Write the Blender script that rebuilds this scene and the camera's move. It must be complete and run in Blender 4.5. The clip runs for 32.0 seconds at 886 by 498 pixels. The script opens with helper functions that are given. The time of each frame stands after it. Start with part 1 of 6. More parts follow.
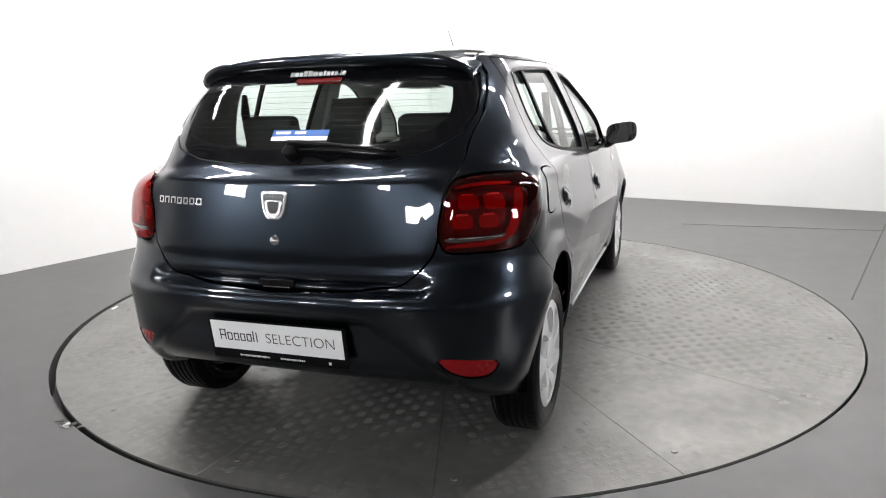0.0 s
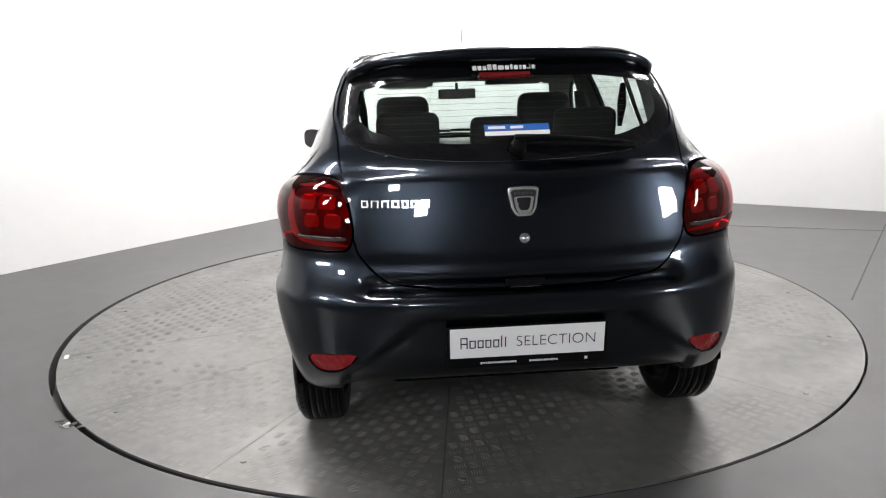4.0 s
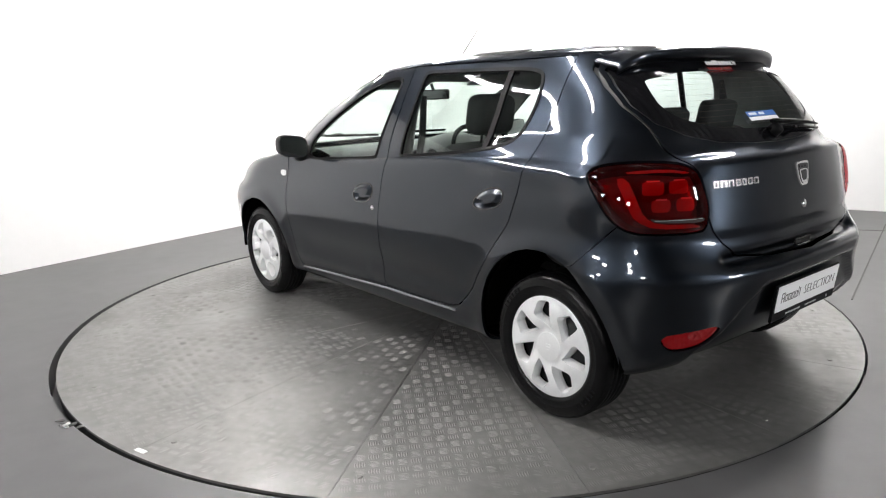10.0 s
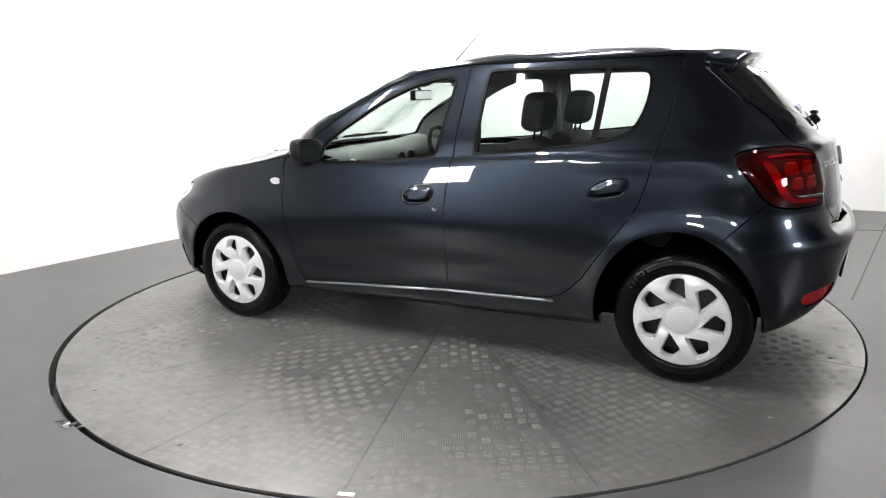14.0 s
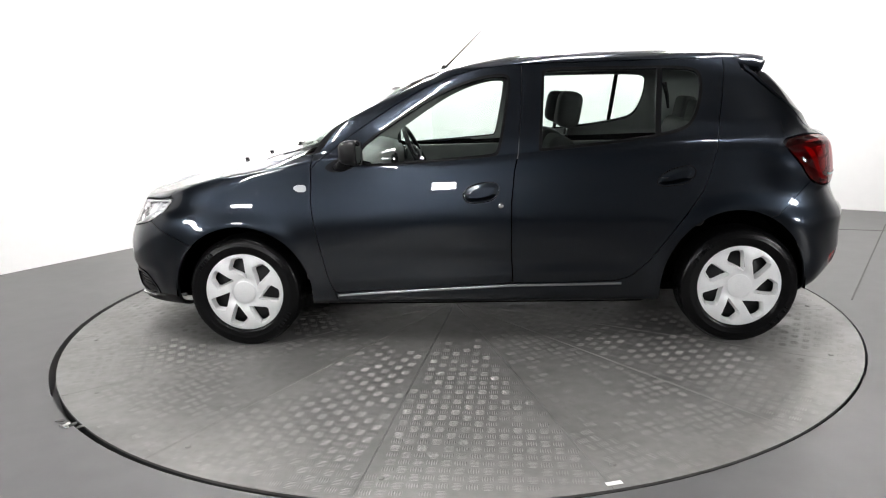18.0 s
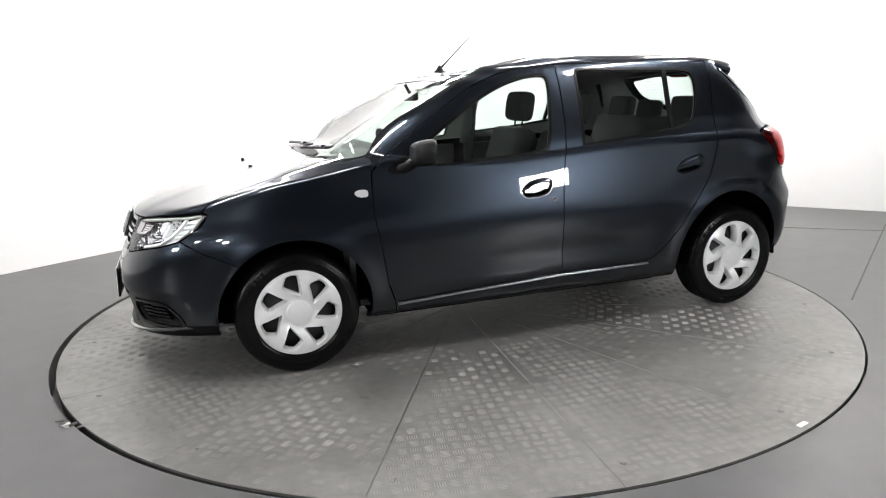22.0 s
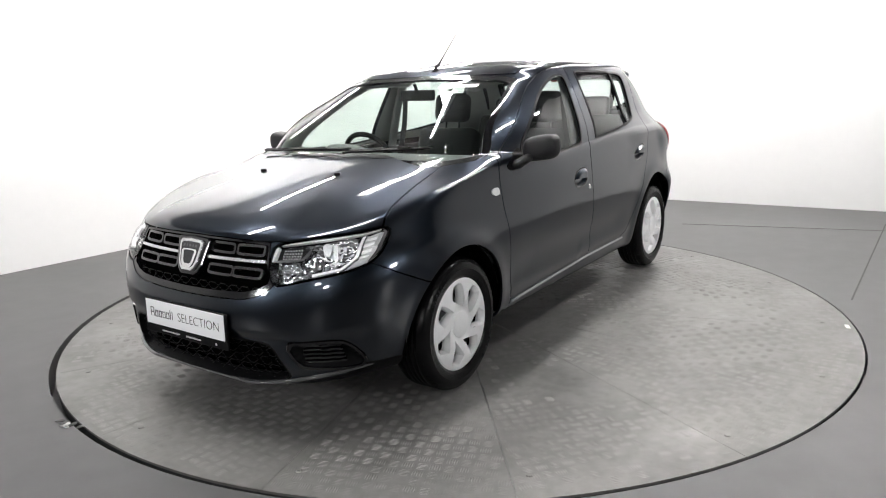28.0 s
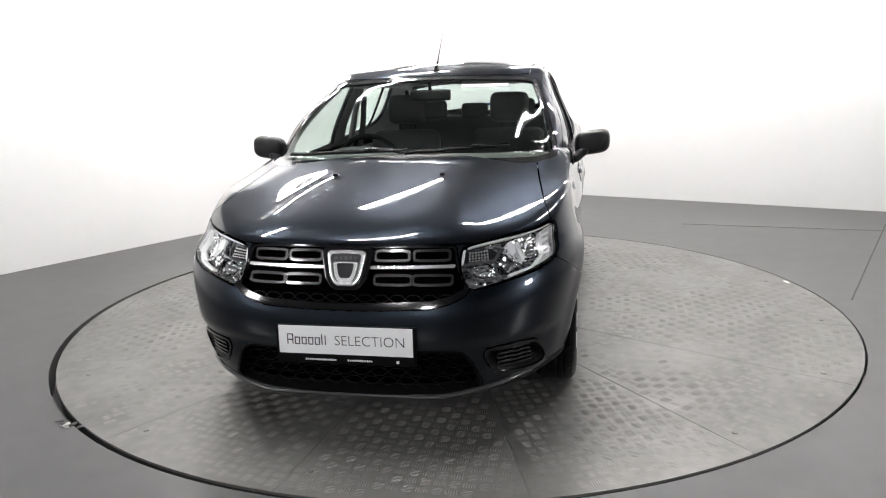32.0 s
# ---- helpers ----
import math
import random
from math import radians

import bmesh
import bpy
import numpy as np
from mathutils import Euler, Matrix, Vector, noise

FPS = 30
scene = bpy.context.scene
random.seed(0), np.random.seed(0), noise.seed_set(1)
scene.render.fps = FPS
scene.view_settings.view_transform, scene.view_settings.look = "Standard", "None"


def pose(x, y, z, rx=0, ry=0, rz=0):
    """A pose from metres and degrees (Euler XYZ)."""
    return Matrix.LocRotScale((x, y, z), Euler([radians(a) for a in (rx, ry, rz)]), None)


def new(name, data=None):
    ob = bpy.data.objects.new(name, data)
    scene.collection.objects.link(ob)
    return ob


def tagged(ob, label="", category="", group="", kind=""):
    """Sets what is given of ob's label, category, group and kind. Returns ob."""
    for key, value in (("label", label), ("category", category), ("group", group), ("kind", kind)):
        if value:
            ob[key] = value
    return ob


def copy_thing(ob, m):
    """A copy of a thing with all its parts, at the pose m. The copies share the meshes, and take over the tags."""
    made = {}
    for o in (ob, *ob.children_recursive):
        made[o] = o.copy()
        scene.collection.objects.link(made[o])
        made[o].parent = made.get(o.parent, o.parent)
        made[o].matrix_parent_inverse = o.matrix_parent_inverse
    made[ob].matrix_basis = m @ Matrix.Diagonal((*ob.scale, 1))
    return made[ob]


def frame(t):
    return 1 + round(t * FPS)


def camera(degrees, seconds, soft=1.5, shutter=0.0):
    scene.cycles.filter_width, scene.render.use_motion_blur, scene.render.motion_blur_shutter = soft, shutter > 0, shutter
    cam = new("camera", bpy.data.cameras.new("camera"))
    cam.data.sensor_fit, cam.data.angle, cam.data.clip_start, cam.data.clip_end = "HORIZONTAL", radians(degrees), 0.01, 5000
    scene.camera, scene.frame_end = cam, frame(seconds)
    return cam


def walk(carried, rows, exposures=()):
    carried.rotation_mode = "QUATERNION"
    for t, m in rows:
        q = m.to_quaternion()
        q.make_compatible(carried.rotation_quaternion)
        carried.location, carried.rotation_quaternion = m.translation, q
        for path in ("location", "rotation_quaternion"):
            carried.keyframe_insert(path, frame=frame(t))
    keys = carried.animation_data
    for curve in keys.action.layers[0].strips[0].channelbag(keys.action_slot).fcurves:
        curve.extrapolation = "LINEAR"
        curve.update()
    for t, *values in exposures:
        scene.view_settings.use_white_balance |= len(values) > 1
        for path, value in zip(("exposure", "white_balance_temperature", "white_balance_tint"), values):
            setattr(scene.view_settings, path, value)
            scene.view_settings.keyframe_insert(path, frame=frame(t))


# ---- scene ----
# ---------------------------------------------------------------- camera, turning, light
cam = camera(63.86, 32.0, 1.1)
CAM_POSE = pose(0, -4.3665, 1.3303, 90 - 12.647, 0, 0.881) @ pose(0, 0, 0, 0, 0, -1.844)
walk(cam, [(0.0, CAM_POSE), (32.0, CAM_POSE)], [(0.0, .40), (6.0, .42), (12.0, .60), (20.0, .62), (26.0, .51), (32.0, .27)])
TURN_START, TURN_RATE = 70.62, 5.901       # degrees, degrees a second
CAR_X, CAR_Y = -0.206, -0.067              # the car's middle on the table
TABLE_R = 2.2655


def heading(t):
    s = (t - 16) / 16
    return TURN_START + TURN_RATE * t + 0.411 * s * s - 0.274 * s ** 3


world = bpy.data.worlds.new("world")
scene.world = world
world.use_nodes = True
world.node_tree.nodes["Background"].inputs[0].default_value = (.8, .85, 1, 1)
world.node_tree.nodes["Background"].inputs[1].default_value = .02
LAMP_GLOW, PANEL_GLOW = 106, 66        # strength of the tubes and of the studio lamps
# ---------------------------------------------------------------- materials
def mat(name, color, rough=.5, metal=0.0, coat=0.0, noise_scale=0, vary=.12, bump=0.0, bump_scale=60, spec=.5, **more):
    """A principled material; noise_scale adds mottling at two scales, bump a fine relief."""
    m = bpy.data.materials.new(name)
    m.use_nodes = True
    nt = m.node_tree
    b = nt.nodes["Principled BSDF"]
    b.inputs["Base Color"].default_value = (*color, 1)
    b.inputs["Roughness"].default_value = rough
    b.inputs["Metallic"].default_value = metal
    b.inputs["Coat Weight"].default_value = coat
    b.inputs["Coat Roughness"].default_value = more.get("coat_rough", .03)
    b.inputs["Specular IOR Level"].default_value = spec
    if "glow" in more:
        b.inputs["Emission Color"].default_value = (*more.get("glow_color", (1, 1, 1)), 1)
        b.inputs["Emission Strength"].default_value = more["glow"]
    if "through" in more:
        b.inputs["Transmission Weight"].default_value = more["through"]
        b.inputs["IOR"].default_value = more.get("ior", 1.45)
    if noise_scale:
        co = nt.nodes.new("ShaderNodeTexCoord")
        n1, n2 = nt.nodes.new("ShaderNodeTexNoise"), nt.nodes.new("ShaderNodeTexNoise")
        n1.inputs["Scale"].default_value, n1.inputs["Detail"].default_value = noise_scale, 6
        n2.inputs["Scale"].default_value, n2.inputs["Detail"].default_value = noise_scale * 9, 4
        mix = nt.nodes.new("ShaderNodeMath")
        mix.operation = "MULTIPLY_ADD"
        mix.inputs[1].default_value = .6
        sub = nt.nodes.new("ShaderNodeMath")
        sub.operation = "MULTIPLY"
        sub.inputs[1].default_value = .4
        ramp = nt.nodes.new("ShaderNodeValToRGB")
        ramp.color_ramp.elements[0].position, ramp.color_ramp.elements[1].position = .3, .7
        ramp.color_ramp.elements[0].color = (*[c * (1 - vary) for c in color], 1)
        ramp.color_ramp.elements[1].color = (*[min(1, c * (1 + vary)) for c in color], 1)
        for n in (n1, n2):
            nt.links.new(co.outputs["Object"], n.inputs["Vector"])
        nt.links.new(n1.outputs["Fac"], mix.inputs[0])
        nt.links.new(n2.outputs["Fac"], sub.inputs[0])
        nt.links.new(sub.outputs[0], mix.inputs[2])
        nt.links.new(mix.outputs[0], ramp.inputs["Fac"])
        nt.links.new(ramp.outputs["Color"], b.inputs["Base Color"])
    if bump:
        co = nt.nodes.new("ShaderNodeTexCoord")
        n = nt.nodes.new("ShaderNodeTexNoise")
        n.inputs["Scale"].default_value, n.inputs["Detail"].default_value = bump_scale, 5
        bp = nt.nodes.new("ShaderNodeBump")
        bp.inputs["Strength"].default_value, bp.inputs["Distance"].default_value = bump, .002
        nt.links.new(co.outputs["Object"], n.inputs["Vector"])
        nt.links.new(n.outputs["Fac"], bp.inputs["Height"])
        nt.links.new(bp.outputs["Normal"], b.inputs["Normal"])
    return m


def paint_material():
    """Dark blue-grey metallic paint: flakes under a clear coat."""
    m = mat("car_paint", (.040, .047, .058), rough=.31, metal=1.0, coat=1.0, coat_rough=.006)
    nt = m.node_tree
    b = nt.nodes["Principled BSDF"]
    b.inputs["Specular Tint"].default_value = (.55, .55, .56, 1)
    b.inputs["Coat IOR"].default_value = 1.55
    co = nt.nodes.new("ShaderNodeTexCoord")
    vor = nt.nodes.new("ShaderNodeTexVoronoi")
    vor.inputs["Scale"].default_value = 1400
    ramp = nt.nodes.new("ShaderNodeValToRGB")
    ramp.color_ramp.elements[0].color = (.0150, .0194, .0262, 1)
    ramp.color_ramp.elements[1].color = (.0228, .0296, .0402, 1)
    nt.links.new(co.outputs["Object"], vor.inputs["Vector"])
    nt.links.new(vor.outputs["Color"], ramp.inputs["Fac"])
    nt.links.new(ramp.outputs["Color"], b.inputs["Base Color"])
    return m


def glass_material(name, tint, rough=0.0, gloss=.05):
    """Thin pane: mirrors at grazing angles, lets light straight through otherwise."""
    m = bpy.data.materials.new(name)
    m.use_nodes = True
    nt = m.node_tree
    nt.nodes.remove(nt.nodes["Principled BSDF"])
    out = nt.nodes["Material Output"]
    tr, gl, mx, fr = (nt.nodes.new(k) for k in ("ShaderNodeBsdfTransparent", "ShaderNodeBsdfGlossy", "ShaderNodeMixShader", "ShaderNodeLayerWeight"))
    tr.inputs["Color"].default_value = (*tint, 1)
    gl.inputs["Roughness"].default_value = rough
    fr.inputs["Blend"].default_value = .5
    pw, ml = nt.nodes.new("ShaderNodeMath"), nt.nodes.new("ShaderNodeMath")
    pw.operation, ml.operation = "POWER", "MULTIPLY_ADD"
    pw.inputs[1].default_value = 4.6
    ml.inputs[1].default_value, ml.inputs[2].default_value = .90, gloss
    nt.links.new(fr.outputs["Facing"], pw.inputs[0])
    nt.links.new(pw.outputs[0], ml.inputs[0])
    nt.links.new(ml.outputs[0], mx.inputs[0])
    nt.links.new(tr.outputs[0], mx.inputs[1])
    nt.links.new(gl.outputs[0], mx.inputs[2])
    nt.links.new(mx.outputs[0], out.inputs["Surface"])
    return m


PAINT = paint_material()
GLASS = glass_material("window_glass", (.80, .87, .835))
GLASS_DARK = glass_material("rear_window_glass", (.76, .82, .80))
BLACK_TRIM = mat("black_trim", (.0045, .0045, .005), .40, spec=.08, bump=.15, bump_scale=300)
BLACK_GLOSS = mat("black_gloss", (.004, .004, .005), .12, coat=.35)
SEAM_DARK = mat("dark_lining", (.002, .002, .002), .9, spec=0)
RUBBER = mat("rubber", (.0032, .0032, .0035), .26, spec=.16, noise_scale=30, vary=.25, bump=.3, bump_scale=120)
CHROME = mat("chrome", (.82, .82, .84), .08, 1.0)
SILVER = mat("silver_plastic", (.80, .805, .81), .30, .15, coat=.4, noise_scale=12, vary=.05)
WALL = mat("white_wall_paint", (.76, .76, .755), .7, noise_scale=1.3, vary=.02, bump=.12, bump_scale=25)
# ---------------------------------------------------------------- mesh helpers
def part(name, bm, material, parent, label="", smooth_faces=False, pivot=None):
    """One mesh object out of a bmesh, under a thing or a part (or top-level with parent None)."""
    me = bpy.data.meshes.new(name)
    bm.normal_update()
    bm.to_mesh(me)
    bm.free()
    if smooth_faces:
        me.shade_smooth()
    for m in (material if isinstance(material, (list, tuple)) else [material]):
        me.materials.append(m)
    ob = new(name, me)
    if parent is not None:
        ob.parent = parent
    if label:
        tagged(ob, label)
    return ob


def part_arrays(name, verts, faces, material, parent, label="", normals=None, smooth_faces=True):
    me = bpy.data.meshes.new(name)
    me.from_pydata([tuple(map(float, v)) for v in verts], [], [tuple(map(int, f)) for f in faces])
    if smooth_faces:
        me.shade_smooth()
    if normals is not None:
        me.normals_split_custom_set_from_vertices([tuple(map(float, n)) for n in normals])
    me.materials.append(material)
    ob = new(name, me)
    if parent is not None:
        ob.parent = parent
    if label:
        tagged(ob, label)
    return ob


def add_box(bm, size, at=(0, 0, 0), m=None, bevel=0.0, seg=2):
    """A box, bevelled, added to bm."""
    geo = bmesh.ops.create_cube(bm, size=1)
    vs = geo["verts"]
    bmesh.ops.scale(bm, vec=size, verts=vs)
    if bevel:
        es = list({e for v in vs for e in v.link_edges})
        r = bmesh.ops.bevel(bm, geom=es, offset=bevel, segments=seg, profile=.6, affect="EDGES")
        vs = list({v for f in r["faces"] for v in f.verts} | {v for v in vs if v.is_valid})
    mm = Matrix.Translation(at) @ (m or Matrix())
    bmesh.ops.transform(bm, matrix=mm, verts=[v for v in vs if v.is_valid])
    return vs


def box_bm(size, at=(0, 0, 0), m=None, bevel=0.0, seg=2):
    bm = bmesh.new()
    add_box(bm, size, at, m, bevel, seg)
    return bm


def lathe(bm, prof, n=48, axis="Y", m=None, closed=False):
    """Spins a profile of (radius, along) about an axis."""
    rings = []
    for r, h in prof:
        ring = []
        for k in range(n):
            a = 2 * math.pi * k / n
            c, s = r * math.cos(a), r * math.sin(a)
            co = {"Y": (c, h, s), "Z": (c, s, h), "X": (h, c, s)}[axis]
            ring.append(bm.verts.new((m @ Vector(co)) if m else co))
        rings.append(ring)
    pairs = list(zip(rings, rings[1:])) + ([(rings[-1], rings[0])] if closed else [])
    for a, b in pairs:
        for k in range(n):
            bm.faces.new((a[k], a[(k + 1) % n], b[(k + 1) % n], b[k]))
    return rings


def tube(bm, pts, radii, n=10, cap=True):
    """A swept round bar through points."""
    pts = [Vector(p) for p in pts]
    rings = []
    up = Vector((0, 0, 1))
    for i, p in enumerate(pts):
        d = (pts[min(i + 1, len(pts) - 1)] - pts[max(i - 1, 0)]).normalized()
        s = d.cross(up)
        if s.length < 1e-3:
            s = d.cross(Vector((1, 0, 0)))
        s.normalize()
        t = s.cross(d)
        r = radii[i] if isinstance(radii, (list, tuple)) else radii
        rx, rz = r if isinstance(r, tuple) else (r, r)
        rings.append([bm.verts.new(p + s * rx * math.cos(2 * math.pi * k / n) + t * rz * math.sin(2 * math.pi * k / n)) for k in range(n)])
    for a, b in zip(rings, rings[1:]):
        for k in range(n):
            bm.faces.new((a[k], a[(k + 1) % n], b[(k + 1) % n], b[k]))
    if cap:
        bm.faces.new(rings[0][::-1])
        bm.faces.new(rings[-1])
    return rings


def prism(bm, poly, h0, h1, place):
    """A flat outline given thickness; place maps (u, v, h) to space."""
    lo = [bm.verts.new(place(u, v, h0)) for u, v in poly]
    hi = [bm.verts.new(place(u, v, h1)) for u, v in poly]
    n = len(poly)
    bm.faces.new(hi)
    bm.faces.new(lo[::-1])
    for k in range(n):
        bm.faces.new((lo[k], lo[(k + 1) % n], hi[(k + 1) % n], hi[k]))
    bmesh.ops.recalc_face_normals(bm, faces=bm.faces[:])


def rounded(poly, n=2):
    """Corner cutting of a closed outline."""
    p = np.array(poly, float)
    for _ in range(n):
        q = np.roll(p, -1, 0)
        p = np.stack([.75 * p + .25 * q, .25 * p + .75 * q], 1).reshape(-1, 2)
    return p


def outline_distance(pts, poly):
    """Signed distance of 2D points to a closed outline, negative inside."""
    poly = np.asarray(poly, float)
    best = np.full(len(pts), 1e9)
    inside = np.zeros(len(pts), bool)
    for a, b in zip(poly, np.roll(poly, -1, 0)):
        d = b - a
        t = np.clip(((pts - a) @ d) / max(d @ d, 1e-12), 0, 1)
        best = np.minimum(best, ((pts - a - t[:, None] * d) ** 2).sum(1))
        cond = (a[1] > pts[:, 1]) != (b[1] > pts[:, 1])
        with np.errstate(divide="ignore", invalid="ignore"):
            xc = (b[0] - a[0]) * (pts[:, 1] - a[1]) / (b[1] - a[1]) + a[0]
        inside ^= cond & (pts[:, 0] < xc)
    return np.sqrt(best) * np.where(inside, -1, 1)


class Sheet:
    """Triangles with smooth normals that can be cut along a distance field."""

    def __init__(self, v, n, f):
        self.v, self.n, self.f = v, n, f

    def cut(self, d):
        """The piece where d is below 0."""
        f = self.f
        neg = d < 0
        cnt = neg[f].sum(1)
        keep = f[cnt == 3]
        v, n = self.v, self.n
        made, newv, newn, out = {}, [], [], []
        base = len(v)

        def mid(i, j):
            key = (i, j) if i < j else (j, i)
            if key not in made:
                t = d[key[0]] / (d[key[0]] - d[key[1]])
                t = min(max(t, 1e-4), 1 - 1e-4)
                newv.append(v[key[0]] + t * (v[key[1]] - v[key[0]]))
                m = n[key[0]] + t * (n[key[1]] - n[key[0]])
                newn.append(m / np.linalg.norm(m))
                made[key] = base + len(newv) - 1
            return made[key]
        for t in f[(cnt == 1) | (cnt == 2)]:
            t = [int(i) for i in t]
            c = int(neg[t].sum())
            k = next(i for i in range(3) if bool(neg[t[i]]) == (c == 1))
            a, b, e = t[k], t[(k + 1) % 3], t[(k + 2) % 3]
            ab, ae = mid(a, b), mid(a, e)
            if c == 1:
                out.append((a, ab, ae))
            else:
                out += [(ab, b, e), (ab, e, ae)]
        f2 = np.concatenate([keep, np.array(out, int).reshape(-1, 3)])
        v2 = np.concatenate([v, np.array(newv).reshape(-1, 3)])
        n2 = np.concatenate([n, np.array(newn).reshape(-1, 3)])
        used, inv = np.unique(f2, return_inverse=True)
        return Sheet(v2[used], n2[used], inv.reshape(-1, 3))

    def border(self):
        e = np.concatenate([self.f[:, [0, 1]], self.f[:, [1, 2]], self.f[:, [2, 0]]])
        s = np.sort(e, 1)
        _, idx, cnt = np.unique(s, axis=0, return_index=True, return_counts=True)
        return e[idx[cnt == 1]]

    def fine(self):
        """Each triangle split in four."""
        e = np.sort(np.concatenate([self.f[:, [0, 1]], self.f[:, [1, 2]], self.f[:, [2, 0]]]), 1)
        u, inv = np.unique(e, axis=0, return_inverse=True)
        inv = inv.ravel()
        k = len(self.f)
        m = len(self.v) + inv
        ab, bc, ca = m[:k], m[k:2 * k], m[2 * k:]
        a, b, c = self.f.T
        v = np.concatenate([self.v, self.v[u].mean(1)])
        n = np.concatenate([self.n, self.n[u].mean(1)])
        n /= np.linalg.norm(n, axis=1)[:, None]
        return Sheet(v, n, np.concatenate([np.stack(t, 1) for t in ((a, ab, ca), (ab, b, bc), (ca, bc, c), (ab, bc, ca))]))

    def crop(self, mask):
        """Triangles with any corner inside the mask."""
        f = self.f[mask[self.f].any(1)]
        used, inv = np.unique(f, return_inverse=True)
        return Sheet(self.v[used], self.n[used], inv.reshape(-1, 3))

    def moved(self, dist):
        return Sheet(self.v + self.n * np.asarray(dist).reshape(-1, 1), self.n, self.f)


def panel(name, sh, material, parent, label="", depth=.014, lift=0.0):
    """A sheet made into a panel with folded edges."""
    v = sh.v + sh.n * lift
    b = sh.border()
    ids, inv = np.unique(b, return_inverse=True)
    inv = inv.reshape(-1, 2)
    k = len(v)
    # rim normals: across the border, in the sheet's plane
    rim = np.zeros((len(ids), 3))
    for (i, j), (p, q) in zip(b, inv):
        o = np.cross(v[j] - v[i], sh.n[i])
        rim[p] += o
        rim[q] += o
    rim /= np.maximum(np.linalg.norm(rim, axis=1), 1e-9)[:, None]
    inner = v[ids] - sh.n[ids] * depth
    verts = np.concatenate([v, v[ids], inner])
    nor = np.concatenate([sh.n, rim, rim])
    m = len(ids)
    faces = [tuple(t) for t in sh.f] + [(k + q, k + p, k + m + p, k + m + q) for p, q in inv]
    return part_arrays(name, verts, faces, material, parent, label, nor)
# ---------------------------------------------------------------- car body surface
def spline(vals):
    """Natural cubic spline through evenly spaced values; returns a function of 0..len-1."""
    y = np.array(vals, float)
    n = len(y)
    a = np.zeros((n, n))
    r = np.zeros(n)
    a[0, 0] = a[-1, -1] = 1
    for i in range(1, n - 1):
        a[i, i - 1], a[i, i], a[i, i + 1] = 1, 4, 1
        r[i] = 6 * (y[i - 1] - 2 * y[i] + y[i + 1])
    m = np.linalg.solve(a, r)

    def f(t):
        t = np.clip(np.asarray(t, float), 0, n - 1)
        i = np.minimum(t.astype(int), n - 2)
        u = t - i
        return ((1 - u) * y[i] + u * y[i + 1]
                + ((1 - u) ** 3 - (1 - u)) * m[i] / 6 + (u ** 3 - u) * m[i + 1] / 6)
    return f


def smooth(e0, e1, x):
    t = np.clip((x - e0) / (e1 - e0), 0, 1)
    return t * t * (3 - 2 * t)


# rings from the sill to the belt (lower) and from the belt to the roof's ridge (upper)
LOWER = dict(
    sy=[.70, .785, .822, .846, .855, .8440, .8312, .8196, .8134, .8070, .800],
    sz=[.20, .235, .35, .52, .66, .77, .85, .905, .930, .945, .955],
    fx=[1.95, 2.08, 2.112, 2.118, 2.095, 2.050, 2.022, 1.985, 1.80, 1.43, 1.05],
    fz=[.165, .20, .30, .45, .57, .68, .76, .805, .868, .953, 1.012],
    rx=[-1.72, -1.84, -1.905, -1.935, -1.945, -1.914, -1.903, -1.8885, -1.878, -1.853, -1.79],
    rz=[.30, .335, .42, .55, .65, .70, .82, .93, 1.00, 1.045, 1.085],
    fm=[1.35, 1.35, 1.4, 1.4, 1.4, 1.35, 1.28, 1.18, 1.0, .75, .52],
    fp=[3.0, 3.0, 3.0, 3.0, 3.0, 2.95, 2.9, 2.9, 3.1, 3.7, 5.2],
    rm=[-1.42, -1.44, -1.45, -1.45, -1.45, -1.44, -1.42, -1.38, -1.34, -1.28, -1.22],
    rp=[3.0, 3.0, 3.0, 3.0, 3.0, 3.1, 3.2, 3.4, 3.7, 4.2, 4.8],
    rise=[0, 0, 0, 0, 0, .01, .03, .06, .075, .085, .09])
UPPER = dict(
    sy=[.800, .778, .732, .679, .622, .560, .35, 0],
    sz=[.955, 1.06, 1.19, 1.316, 1.425, 1.478, 1.511, 1.520],
    fx=[1.05, .885, .69, .505, .345, .24, -.02, -.38],
    fz=[1.012, 1.11, 1.225, 1.322, 1.397, 1.443, 1.501, 1.518],
    rx=[-1.79, -1.703, -1.617, -1.530, -1.458, -1.412, -1.10, -.80],
    rz=[1.085, 1.17, 1.265, 1.352, 1.424, 1.467, 1.507, 1.520],
    fm=[.52, .36, .2, .08, -.02, -.08, -.3, -.45],
    fp=[5.2, 7.0, 7.4, 6.8, 5.8, 4.6, 3.3, 3],
    rm=[-1.22, -1.15, -1.10, -1.06, -1.02, -.98, -.8, -.7],
    rp=[4.8, 5.4, 6.2, 6.6, 6.6, 6.0, 3.5, 3],
    rise=[.09, .07, .04, .02, .01, 0, 0, 0])


